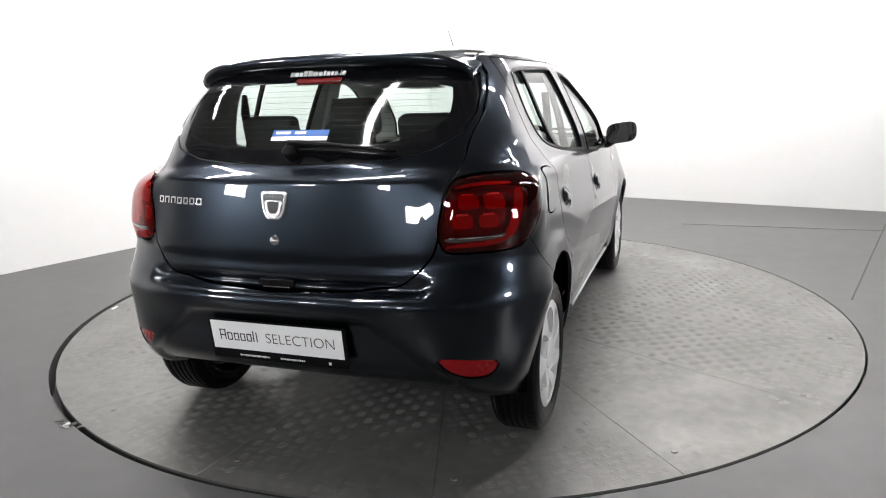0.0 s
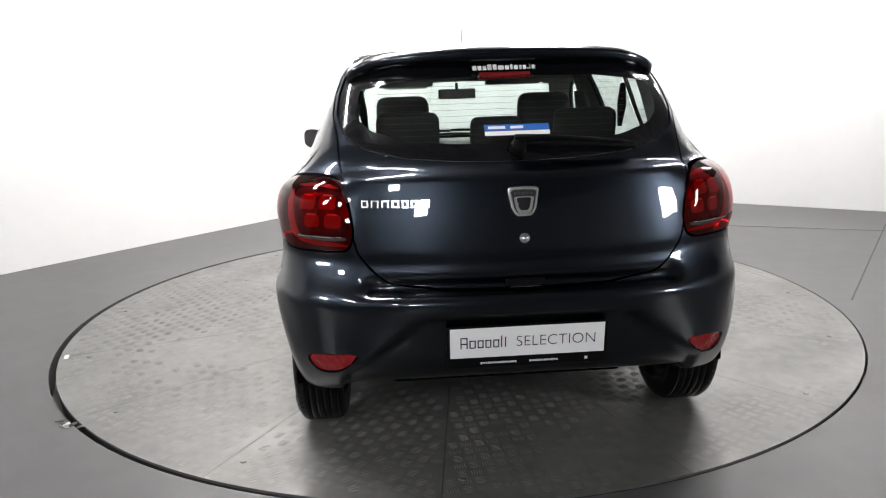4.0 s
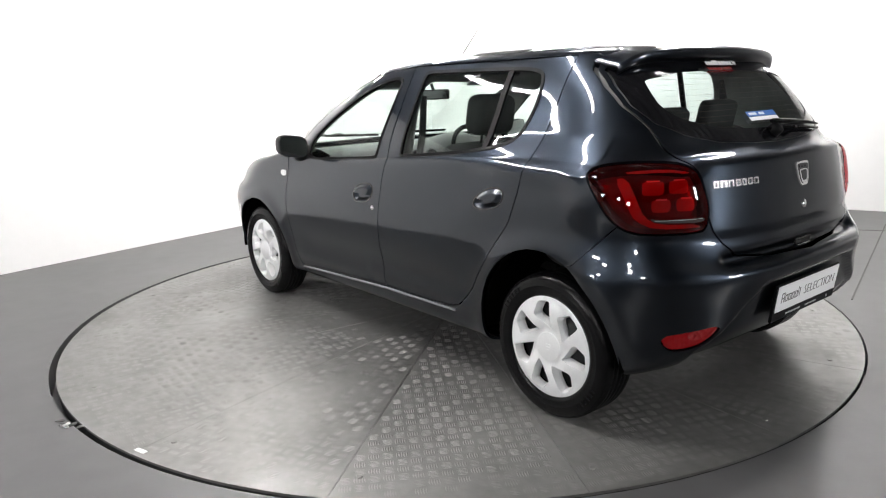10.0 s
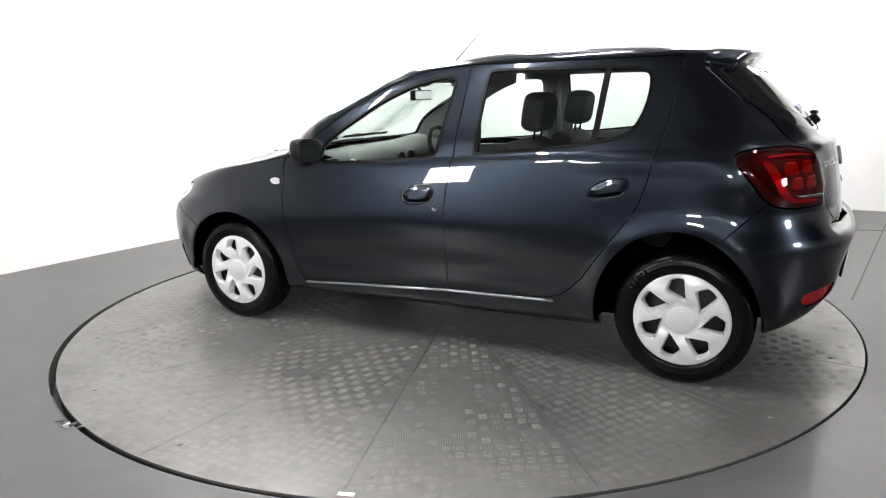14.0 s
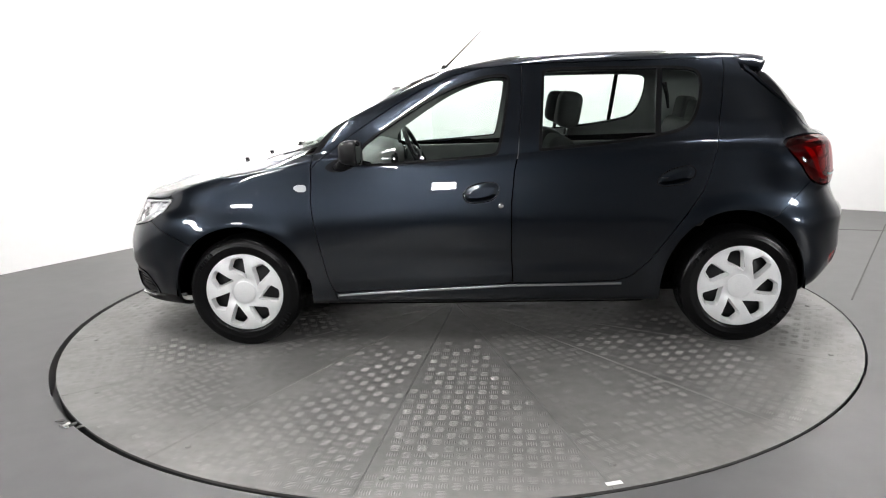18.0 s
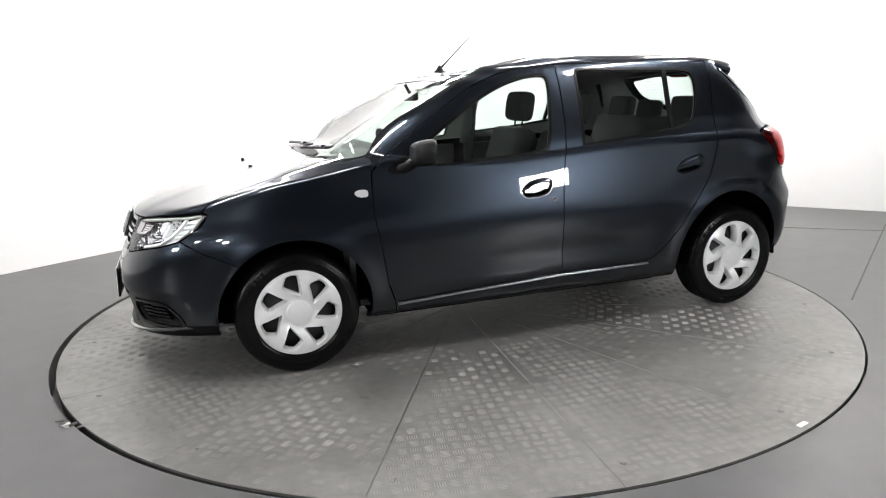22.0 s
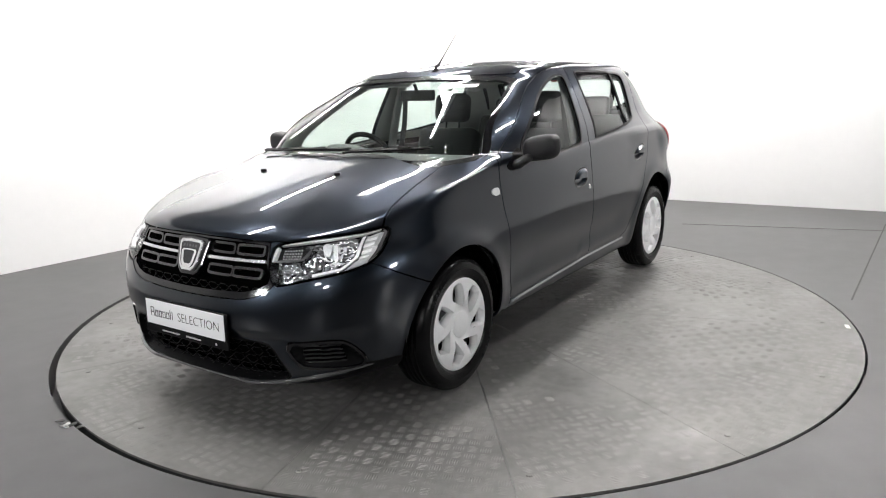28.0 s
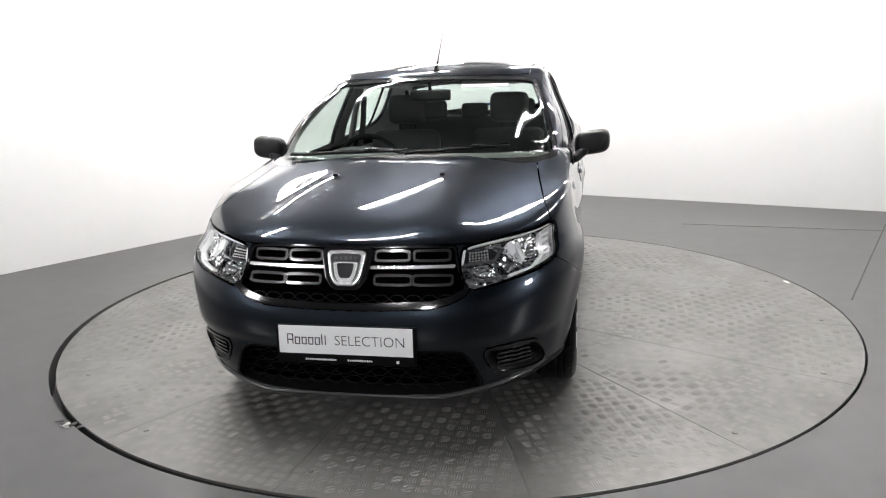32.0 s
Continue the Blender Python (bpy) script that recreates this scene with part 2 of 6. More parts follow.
def body_point(tab, a, v):
    """Point of the body: a runs 0 (front) .. 1 (side) .. 2 (rear), v over the rings."""
    g = {k: spline(tab[k])(v) for k in tab}
    half = np.pi / 2
    af, ar = np.clip(a, 0, 1) * half, np.clip(2 - a, 0, 1) * half
    q = 2.5
    cf, sf = np.cos(af), np.sin(af)
    cr, sr = np.cos(ar), np.sin(ar)
    xf = g["fm"] + (g["fx"] - g["fm"]) * np.abs(cf) ** (2 / q)
    xr = g["rm"] + (g["rx"] - g["rm"]) * np.abs(cr) ** (2 / q)
    yf = g["sy"] * np.abs(sf) ** (2 / g["fp"])
    yr = g["sy"] * np.abs(sr) ** (2 / g["rp"])
    zf = g["sz"] + (g["fz"] - g["sz"]) * np.abs(cf) ** 1.9
    zr = g["sz"] + (g["rz"] - g["sz"]) * np.abs(cr) ** 1.3
    # the side between the two corners
    return g, xf, yf, zf, xr, yr, zr


def body_grid(tab, nv, na=56, ns=96):
    """Full ring grid (both sides): arrays [ring, station, xyz]."""
    n = len(tab["sy"]) - 1
    v = np.linspace(0, n, nv)[:, None]
    k = np.linspace(0, 1, na)
    a = (1 - (1 - k) ** 1.0)
    g, xf, yf, zf, _, _, _ = body_point(tab, a[None, :], v)
    front = np.stack(np.broadcast_arrays(xf, yf, zf), -1)
    _, _, _, _, xr, yr, zr = body_point(tab, (1 + a)[None, :], v)
    rear = np.stack(np.broadcast_arrays(xr, yr, zr), -1)
    s = np.linspace(0, 1, ns)[None, 1:-1]
    sx = g["fm"] + (g["rm"] - g["fm"]) * s
    side = np.stack(np.broadcast_arrays(sx, g["sy"], g["sz"]), -1)
    p = np.concatenate([front, side, rear], 1)
    x = p[..., 0]
    # belt climbs towards the rear; the flanks draw in a little to both ends
    lift = spline(tab["rise"])(v)
    w = smooth(.9, -1.15, x) * (1 - smooth(-1.25, -1.75, x))
    p[..., 2] += lift * w
    p[..., 1] *= 1 - .020 * smooth(.1, 1.2, x) * smooth(.62, .84, p[..., 2])
    left = p
    right = p[:, ::-1][:, 1:-1].copy()
    right[..., 1] *= -1
    return np.concatenate([left, right], 1)
# ---------------------------------------------------------------- room
CORNER = Vector((-.25, 5.58, 0))
DIR_L = Vector((-.599, -.801, 0)).normalized()
DIR_R = Vector((.845, -.535, 0)).normalized()
ROOM_H, ROOM_L = 2.85, 13.0


def floor_material():
    m = mat("grey_floor_paint", (.080, .079, .080), .42, noise_scale=.7, vary=.20, bump=.10, bump_scale=14)
    return m


FLOOR = floor_material()


DARK_WALL = mat("grey_wall", (.30, .30, .305), .7, noise_scale=1.5, vary=.12)


def wall_between(name, a, b, h, thick, inward, material=None, label="plain white painted showroom wall"):
    d = (b - a)
    ln = d.length
    d.normalize()
    n = Vector((-d.y, d.x, 0))
    if n.dot(inward) < 0:
        n = -n
    mid = (a + b) / 2 - n * thick / 2
    ang = math.atan2(d.y, d.x)
    ob = part(name, box_bm((ln, thick, h)), material or WALL, None)
    ob.matrix_basis = pose(mid.x, mid.y, h / 2, 0, 0, math.degrees(ang))
    return tagged(ob, label, "wall", kind="structure")


def room():
    l_end, r_end = CORNER + DIR_L * ROOM_L, CORNER + DIR_R * ROOM_L
    far = CORNER + DIR_L * ROOM_L + DIR_R * ROOM_L
    centre = (CORNER + far) / 2
    wall_between("wall_west", CORNER, l_end, ROOM_H, .2, centre - (CORNER + l_end) / 2)
    wall_between("wall_north", CORNER, r_end, ROOM_H, .2, centre - (CORNER + r_end) / 2)
    wall_between("wall_south", l_end, far, ROOM_H, .2, centre - (far + l_end) / 2, DARK_WALL, "plain grey painted workshop wall")
    wall_between("wall_east", r_end, far, ROOM_H, .2, centre - (far + r_end) / 2, DARK_WALL, "plain grey painted workshop wall")
    # floor with a round pit for the turntable
    bm = bmesh.new()
    n = 128
    inner = [bm.verts.new(((TABLE_R + .022) * math.cos(2 * math.pi * k / n) - .012, (TABLE_R + .022) * math.sin(2 * math.pi * k / n), 0)) for k in range(n)]
    low = [bm.verts.new((v.co.x, v.co.y, -.12)) for v in inner]
    outer = [bm.verts.new((22 * math.cos(2 * math.pi * k / n), 22 * math.sin(2 * math.pi * k / n), 0)) for k in range(n)]
    for k in range(n):
        j = (k + 1) % n
        bm.faces.new((inner[k], outer[k], outer[j], inner[j]))
        bm.faces.new((low[k], inner[k], inner[j], low[j]))
    bm.faces.new(low)
    tagged(part("floor", bm, FLOOR, None), "grey painted concrete showroom floor", "floor", kind="structure")
    ceil_m = mat("grey_ceiling_sheet", (.09, .09, .093), .6, 0, noise_scale=2, vary=.1)
    bm = bmesh.new()
    cnt = 70
    prev = None
    for k in range(cnt * 2 + 1):
        a = CORNER + DIR_L * ((ROOM_L + .4) * k / (cnt * 2) - .2) - DIR_R * .2
        z = ROOM_H + (.06 if (k // 2) % 2 else 0)
        e = a + DIR_R * (ROOM_L + .4)
        p, q = bm.verts.new((a.x, a.y, z)), bm.verts.new((e.x, e.y, z))
        if prev:
            bm.faces.new((prev[0], prev[1], q, p))
        prev = (p, q)
    tagged(part("ceiling", bm, ceil_m, None), "grey corrugated metal ceiling", "ceiling", kind="structure")


room()


def strip_light(at, ang, ln, watts):
    body = mat("lamp_housing", (.8, .8, .8), .4)
    glow = mat("lamp_tube", (1, 1, 1), .5, glow=watts, glow_color=(1, .972, .962))
    root = tagged(new("strip_light"), "long white fluorescent strip light under the ceiling", "ceiling light", group="ceiling strip lights")
    part("housing", box_bm((ln, .14, .06), (0, 0, .05), bevel=.01), body, root)
    bm = bmesh.new()
    tube(bm, [(-ln / 2 + .03, 0, 0), (ln / 2 - .03, 0, 0)], .03, 10)
    part("tube", bm, glow, root, "glowing white tube")
    root.matrix_basis = pose(*at, 0, 0, ang)
    return root


tube_lamp = None
ANG_L = math.degrees(math.atan2(DIR_L.y, DIR_L.x))
for r in (.8, 2.35, 3.9, 5.45):
    for l in (1.1, 3.7, 6.3):
        if (r < 1 or r > 5) and l > 5:
            continue
        c = CORNER + DIR_R * r + DIR_L * l
        m = pose(c.x, c.y, ROOM_H - .10, 0, 0, ANG_L)
        if tube_lamp is None:
            tube_lamp = strip_light((c.x, c.y, ROOM_H - .10), ANG_L, 1.35, LAMP_GLOW)
        else:
            copy_thing(tube_lamp, m)


STAND_BLACK = mat("stand_black_metal", (.02, .02, .021), .4, .6)


def studio_light(x, y, z, w):
    """A square soft lamp on a tripod, turned to the table's middle."""
    root = tagged(new("studio_light"), "bright square studio lamp on a black tripod", "studio lamp", group="studio lamps on tripods")
    m = Matrix.Translation((0, 0, z)) @ pose(0, 0, 0, -8)
    part("frame", box_bm((w + .06, .06, w * .71 + .06), (0, .03, 0), m, .01), STAND_BLACK, root, "black lamp frame")
    part("diffuser", box_bm((w, .01, w * .71), (0, -.006, 0), m), mat("panel_glow", (1, 1, 1), .5, glow=PANEL_GLOW), root, "glowing white diffuser")
    for side in (-1, 1):
        bm = bmesh.new()
        tube(bm, [(side * (w / 2 + .045), .04, z), (side * (w / 2 + .045), .06, z - w * .44), (side * .02, .06, z - w * .44 - .06)], .009, 8)
        part("yoke_arm", bm, STAND_BLACK, root)
    bm = bmesh.new()
    tube(bm, [(0, .06, z - w * .44 - .04), (0, .06, z * .55), (0, .06, z * .54), (0, .06, .12)], [.011, .011, .016, .016], 10)
    part("pole", bm, STAND_BLACK, root, "black telescopic pole")
    for k in range(3):
        a = 2 * math.pi * k / 3 + .5
        bm = bmesh.new()
        tube(bm, [(0, .06, .75), (.48 * math.cos(a), .06 + .48 * math.sin(a), .012)], .010, 8)
        part("leg", bm, STAND_BLACK, root)
    root.matrix_basis = pose(x, y, 0, 0, 0, math.degrees(math.atan2(-y, -x)) + 90)
    return root


for x, y, z, w in ((-4.9, -4.3, 2.0, .60), (-2.5, -3.8, 2.0, .26), (-1.35, -5.0, 2.0, .30), (-.9, -6.8, 2.0, .42), (4.0, -3.8, 1.52, .58)):
    studio_light(x, y, z, w)

# ---------------------------------------------------------------- turntable
def plate_material():
    """Worn aluminium plate: scuffed, grimy, brighter on the rubbed places."""
    m = mat("worn_tread_plate", (.186, .183, .178), .45, .5, noise_scale=1.7, vary=.30, bump=.15, bump_scale=60)
    nt = m.node_tree
    b = nt.nodes["Principled BSDF"]
    co, n1, rp = (nt.nodes.new(k) for k in ("ShaderNodeTexCoord", "ShaderNodeTexNoise", "ShaderNodeValToRGB"))
    n1.inputs["Scale"].default_value, n1.inputs["Detail"].default_value = 3.1, 8
    rp.color_ramp.elements[0].position, rp.color_ramp.elements[1].position = .35, .68
    rp.color_ramp.elements[0].color, rp.color_ramp.elements[1].color = (.34, .34, .34, 1), (.56, .56, .56, 1)
    nt.links.new(co.outputs["Object"], n1.inputs["Vector"])
    nt.links.new(n1.outputs["Fac"], rp.inputs["Fac"])
    nt.links.new(rp.outputs["Color"], b.inputs["Roughness"])
    return m


TABLE_M = plate_material()
TREAD_M = mat("rubbed_tread_bars", (.222, .218, .212), .52, .40, noise_scale=3.0, vary=.30)
turntable = tagged(new("turntable"), "round worn aluminium tread-plate turntable flush with the floor", "turntable")
bm = bmesh.new()
lathe(bm, [(.001, -.010), (TABLE_R - .006, -.010), (TABLE_R - .003, -.012), (TABLE_R - .003, -.06)], 160, "Z")
part("deck", bm, mat("dark_deck", (.03, .03, .03), .7), turntable, "dark deck under the plates")
SECTORS, SECTOR_0, CELL = 16, math.radians(16.3), .052
step = 2 * math.pi / SECTORS


def tread(k):
    """Five-bar tread of one plate: raised bars in turned squares."""
    a0, a1 = SECTOR_0 + k * step, SECTOR_0 + (k + 1) * step
    mid = (a0 + a1) / 2 + math.radians(7) * ((k % 3) - 1)
    rng = np.random.RandomState(40 + k)
    n = int(TABLE_R / CELL) + 2
    gi, gj = np.meshgrid(np.arange(0, n), np.arange(-n // 3, n // 3 + 1), indexing="ij")
    gx, gy = (gi.ravel() + .5) * CELL, (gj.ravel() + .5) * CELL
    turned = (gi.ravel() + gj.ravel()) % 2 == 0
    cx, cy = gx * math.cos(mid) - gy * math.sin(mid), gx * math.sin(mid) + gy * math.cos(mid)
    r, a = np.hypot(cx, cy), np.arctan2(cy, cx)
    da = (a - (a0 + a1) / 2 + np.pi) % (2 * np.pi) - np.pi
    edge = r * np.sin(np.clip(step / 2 - np.abs(da), -1, 1.5))
    keep = (r < TABLE_R - .05) & (edge > .024) & (r > .12) & (rng.rand(len(r)) > .03)
    cx, cy, turned, r = cx[keep], cy[keep], turned[keep], r[keep]
    # rubbed-down areas lose their bars
    wear = np.sin(2.1 * cx + 1.3) * np.cos(1.7 * cy - .4) + .6 * np.sin(4.3 * cx - 3.1 * cy + 2.0) + .5 * np.sin(3.3 * cy + 5.1 * cx) + .35 * rng.randn(len(cx))
    left = wear < .75
    cx, cy, turned, r, wear = cx[left], cy[left], turned[left], r[left], wear[left]
    hgt = .0018 * smooth(.9, -.2, wear) * (1 - .55 * smooth(TABLE_R - .55, TABLE_R - .1, r)) * (.6 + .4 * rng.rand(len(r)))

    L, W, P = CELL * .44, .0043, CELL * .180
    base = np.array([(-L, 0, 0), (0, -W, 0), (L, 0, 0), (0, W, 0), (-L * .45, 0, 1), (L * .45, 0, 1)])
    tri = np.array([(0, 1, 4), (1, 5, 4), (1, 2, 5), (2, 3, 5), (3, 4, 5), (3, 0, 4)])
    vs, fs, off = [], [], 0
    for b in range(-2, 3):
        q = base.copy()
        q[:, 1] += b * P
        q[:, 0] *= 1 - .04 * b * b
        for flag in (True, False):
            sel = turned == flag
            ang = mid + (np.pi / 2 if flag else 0)
            ca, sa = math.cos(ang), math.sin(ang)
            px, py = q[:, 0] * ca - q[:, 1] * sa, q[:, 0] * sa + q[:, 1] * ca
            vx = cx[sel][:, None] + px
            vy = cy[sel][:, None] + py
            vz = hgt[sel][:, None] * q[:, 2] + .0002
            cnt = int(sel.sum())
            vs.append(np.stack([vx, vy, vz], -1).reshape(-1, 3))
            fs.append((np.arange(cnt)[:, None, None] * 6 + tri[None]).reshape(-1, 3) + off)
            off += cnt * 6
    return np.concatenate(vs), np.concatenate(fs)


for k in range(SECTORS):
    a0, a1 = SECTOR_0 + k * step, SECTOR_0 + (k + 1) * step
    bm = bmesh.new()
    g = .0009
    outline = [Vector((math.cos((a0 + a1) / 2), math.sin((a0 + a1) / 2))) * .012]
    arc = np.linspace(a0 + g / TABLE_R, a1 - g / TABLE_R, 12)
    top = [bm.verts.new((outline[0].x, outline[0].y, 0))] + [bm.verts.new((TABLE_R * math.cos(a), TABLE_R * math.sin(a), 0)) for a in arc]
    low = [bm.verts.new((v.co.x, v.co.y, -.010)) for v in top]
    bm.faces.new(top)
    for i in range(len(top)):
        j = (i + 1) % len(top)
        bm.faces.new((low[i], low[j], top[j], top[i]))
    plate = part("plate", bm, TABLE_M, turntable, "worn tread plate sector")
    v, f = tread(k)
    tagged(part_arrays("tread", v, f, TREAD_M, plate, "raised five-bar tread", None, False), kind="stuff")
# bolt heads near the rim
for k in range(SECTORS):
    a = SECTOR_0 + (k + .08) * step
    bm = bmesh.new()
    lathe(bm, [(.0005, .004), (.010, .004), (.013, 0)], 8, "Z", Matrix.Translation((2.12 * math.cos(a), 2.12 * math.sin(a), 0)))
    part("bolt", bm, TABLE_M, turntable)
# white mark near the rim
bm = bmesh.new()
add_box(bm, (.060, .022, .002), (0, 0, .002), None, .0008, 1)
ob = part("rim_mark", bm, mat("white_tape", (.85, .85, .83), .5), turntable, "scuffed white tape mark")
ob.matrix_basis = pose(-.643, 2.138, 0, 0, 0, math.degrees(math.atan2(2.138, -.643)) + 90)
# joints and small debris on the floor
JOINT = mat("floor_joint", (.068, .066, .063), .7)


def floor_line(name, a, b, w):
    d = Vector((b[0] - a[0], b[1] - a[1], 0))
    ob = part(name, box_bm((d.length, w, .004)), JOINT, None)
    ob.matrix_basis = pose((a[0] + b[0]) / 2, (a[1] + b[1]) / 2, .0005, 0, 0, math.degrees(math.atan2(d.y, d.x)))
    tagged(ob, "thin dark joint in the grey floor", "floor joint", kind="structure")


floor_line("floor_joint", (3.95, 2.05), (2.42, -.18), .010)
floor_line("floor_joint", (2.2, 2.35), (4.4, 1.55), .007)
FLAKE = mat("paint_flake", (.7, .7, .68), .7)
flake_rng = random.Random(8)
for cx, cy, cnt in ((-1.665, -1.600, 5), (-1.63, -1.64, 3)):
    for k in range(cnt):
        bm = bmesh.new()
        pts = [(.012 * (1 + flake_rng.random()) * math.cos(a), .008 * (1 + flake_rng.random()) * math.sin(a)) for a in (0, 1.1, 2.2, 3.3, 4.4, 5.4)]
        prism(bm, pts, 0, .003, lambda u, v, h: (u, v, h))
        ob = tagged(part("paint_flake", bm, FLAKE if k % 2 else JOINT, None), "chipped paint flake lying on the floor edge", "paint flake", group="paint flakes")
        ob.matrix_basis = pose(cx + flake_rng.uniform(-.05, .05), cy + flake_rng.uniform(-.03, .03), .001, 0, 0, flake_rng.uniform(0, 180))
# ---------------------------------------------------------------- car: body panels
car = tagged(new("car"), "dark blue-grey metallic five-door hatchback parked on the turntable", "car")
HUB_F, HUB_R, HUB_Z, WHEEL_R = 1.2945, -1.2945, .295, .303


def mirrored(half):
    """A closed outline symmetric about u = 0 from its right half, given top to bottom."""
    return list(half) + [(-u, v) for u, v in half[::-1]]


def side_view(v):
    return v[:, [0, 2]]


def end_view(v):
    return v[:, [1, 2]]


def rear_corner(v):
    return np.stack([np.abs(v[:, 1]) + v[:, 0] - np.interp(v[:, 2], [.5, .8], [-.022, .024]), v[:, 2]], 1)


def front_corner(v):
    return np.stack([np.abs(v[:, 1]) - v[:, 0], v[:, 2]], 1)


def bell(x, c, w):
    return np.exp(-((x - c) / w) ** 2)


def calm(v, axis, p, q, weight, bow):
    """Draws one coordinate of the weighted region towards a smooth quadratic sheet."""
    on = weight > .02
    size = np.abs(v[on, axis]) - bow * q[on] ** 2
    terms = np.stack([np.ones(on.sum()), p[on], q[on], p[on] * q[on], p[on] ** 2], 1)
    root = np.sqrt(weight[on])
    fit = np.linalg.lstsq(terms * root[:, None], size * root, rcond=None)[0]
    v[on, axis] = np.sign(v[on, axis]) * (size + weight[on] * (terms @ fit - size) + bow * q[on] ** 2)


def settle(v):
    """Broad forms that the rings alone do not give: shoulders, pillars, bonnet corners, rear corners."""
    x, y, z = v.T.copy()
    ay, sg = np.abs(y), np.sign(y)
    # rear pillars lean in above wide shoulders that carry the lamps
    back = smooth(-.25, -1.25, x)
    wide = (-.046 * smooth(1.01, 1.15, z) + .028 * smooth(1.15, 1.44, z)) * back
    wide += .026 * bell(z, .935, .105) * smooth(-1.30, -1.55, x)
    wide += .014 * smooth(.72, .62, z) * smooth(-1.40, -1.52, x)
    # windscreen pillars
    wide += .012 * bell(z, 1.15, .15) * smooth(.1, .45, x) * smooth(1.2, .95, x)
    edge = np.minimum(ay / .62, 1.1) ** 2
    y = y + sg * wide * smooth(.15, .55, ay)
    # rear corners: tailgate drawn in, lower bumper pushed out
    x = x + (.014 * smooth(.70, .79, z) + .016 * smooth(.2, .5, ay) * smooth(.58, .88, z)) * smooth(1.16, 1.07, z) * smooth(.85, .65, ay) * (x < -1.5)
    x = x - .028 * bell(z, .43, .10) * bell(ay, .60, .20) * (x < -1.5)
    # bonnet falls away at its front corners and rises to the pillars
    up = -.044 * smooth(1.30, 1.85, x) * smooth(.70, .80, z) * smooth(.20, .76, ay)
    up += .044 * bell(x, .80, .36) * smooth(.86, .96, z) * smooth(.05, .30, x) * edge
    up -= .024 * bell(x, .02, .24) * smooth(1.42, 1.48, z) * (.4 + .6 * np.minimum(edge, 1))
    up -= .009 * bell(x, .26, .11) * smooth(1.35, 1.41, z) * smooth(.2, .5, ay)
    v = np.stack([x, y, z + up], 1)
    # the tailgate below its window, the quarter panels and the windscreen are calm, barely bowed sheets
    x, y, z = v.T
    ay = np.abs(y)
    calm(v, 0, ay * ay, z, np.where(x < -1.5, smooth(.60, .50, ay) * smooth(.76, .81, z) * smooth(1.075, 1.03, z), 0), -.13)
    calm(v, 1, x, z, np.where(ay > .5, smooth(-.72, -.86, x) * smooth(-1.42, -1.30, x) * smooth(.66, .74, z) * smooth(.97, .92, z), 0), -.30)
    calm(v, 0, ay * ay, z, np.where(x > .1, smooth(.68, .56, ay) * smooth(1.03, 1.09, z) * smooth(1.41, 1.36, z), 0), -1.0)
    return v


def make_sheet():
    vs, fs = [], []
    off = 0
    for tab, nv in ((LOWER, 84), (UPPER, 72)):
        g = body_grid(tab, nv)
        n, m, _ = g.shape
        i, j = np.meshgrid(np.arange(n - 1), np.arange(m), indexing="ij")
        a, b = i * m + j, i * m + (j + 1) % m
        c, d = b + m, a + m
        f = np.concatenate([np.stack([a.ravel(), b.ravel(), c.ravel()], 1), np.stack([a.ravel(), c.ravel(), d.ravel()], 1)])
        vs.append(g.reshape(-1, 3))
        fs.append(f + off)
        off += n * m
    v, f = settle(np.concatenate(vs)), np.concatenate(fs)
    _, first_i, inv = np.unique(np.round(v, 5), axis=0, return_index=True, return_inverse=True)
    v, f = v[first_i], inv.ravel()[f]
    ok = (f[:, 0] != f[:, 1]) & (f[:, 1] != f[:, 2]) & (f[:, 2] != f[:, 0])
    f = f[ok]

    def normals(v, f):
        fn = np.cross(v[f[:, 1]] - v[f[:, 0]], v[f[:, 2]] - v[f[:, 0]])
        n = np.zeros_like(v)
        for k in range(3):
            np.add.at(n, f[:, k], fn)
        return n / np.maximum(np.linalg.norm(n, axis=1), 1e-12)[:, None]
    n = normals(v, f)
    if (n[:, 1] * v[:, 1]).sum() < 0:
        f = f[:, ::-1]
        n = -n
    v = v + n * sculpt(v, n)[:, None]
    return Sheet(v, normals(v, f), f)


TAIL_LAMP_RAW = [(-.68, 1.0), (-.80, 1.05), (-1.19, 1.043), (-1.26, .90), (-1.25, .806), (-.87, .815), (-.74, .895)]
REAR_STEP = mirrored([(0, .604), (.274, .604), (.350, .594), (.394, .559), (.431, .528), (.528, .454), (.62, .375), (.64, .25), (0, .25)])


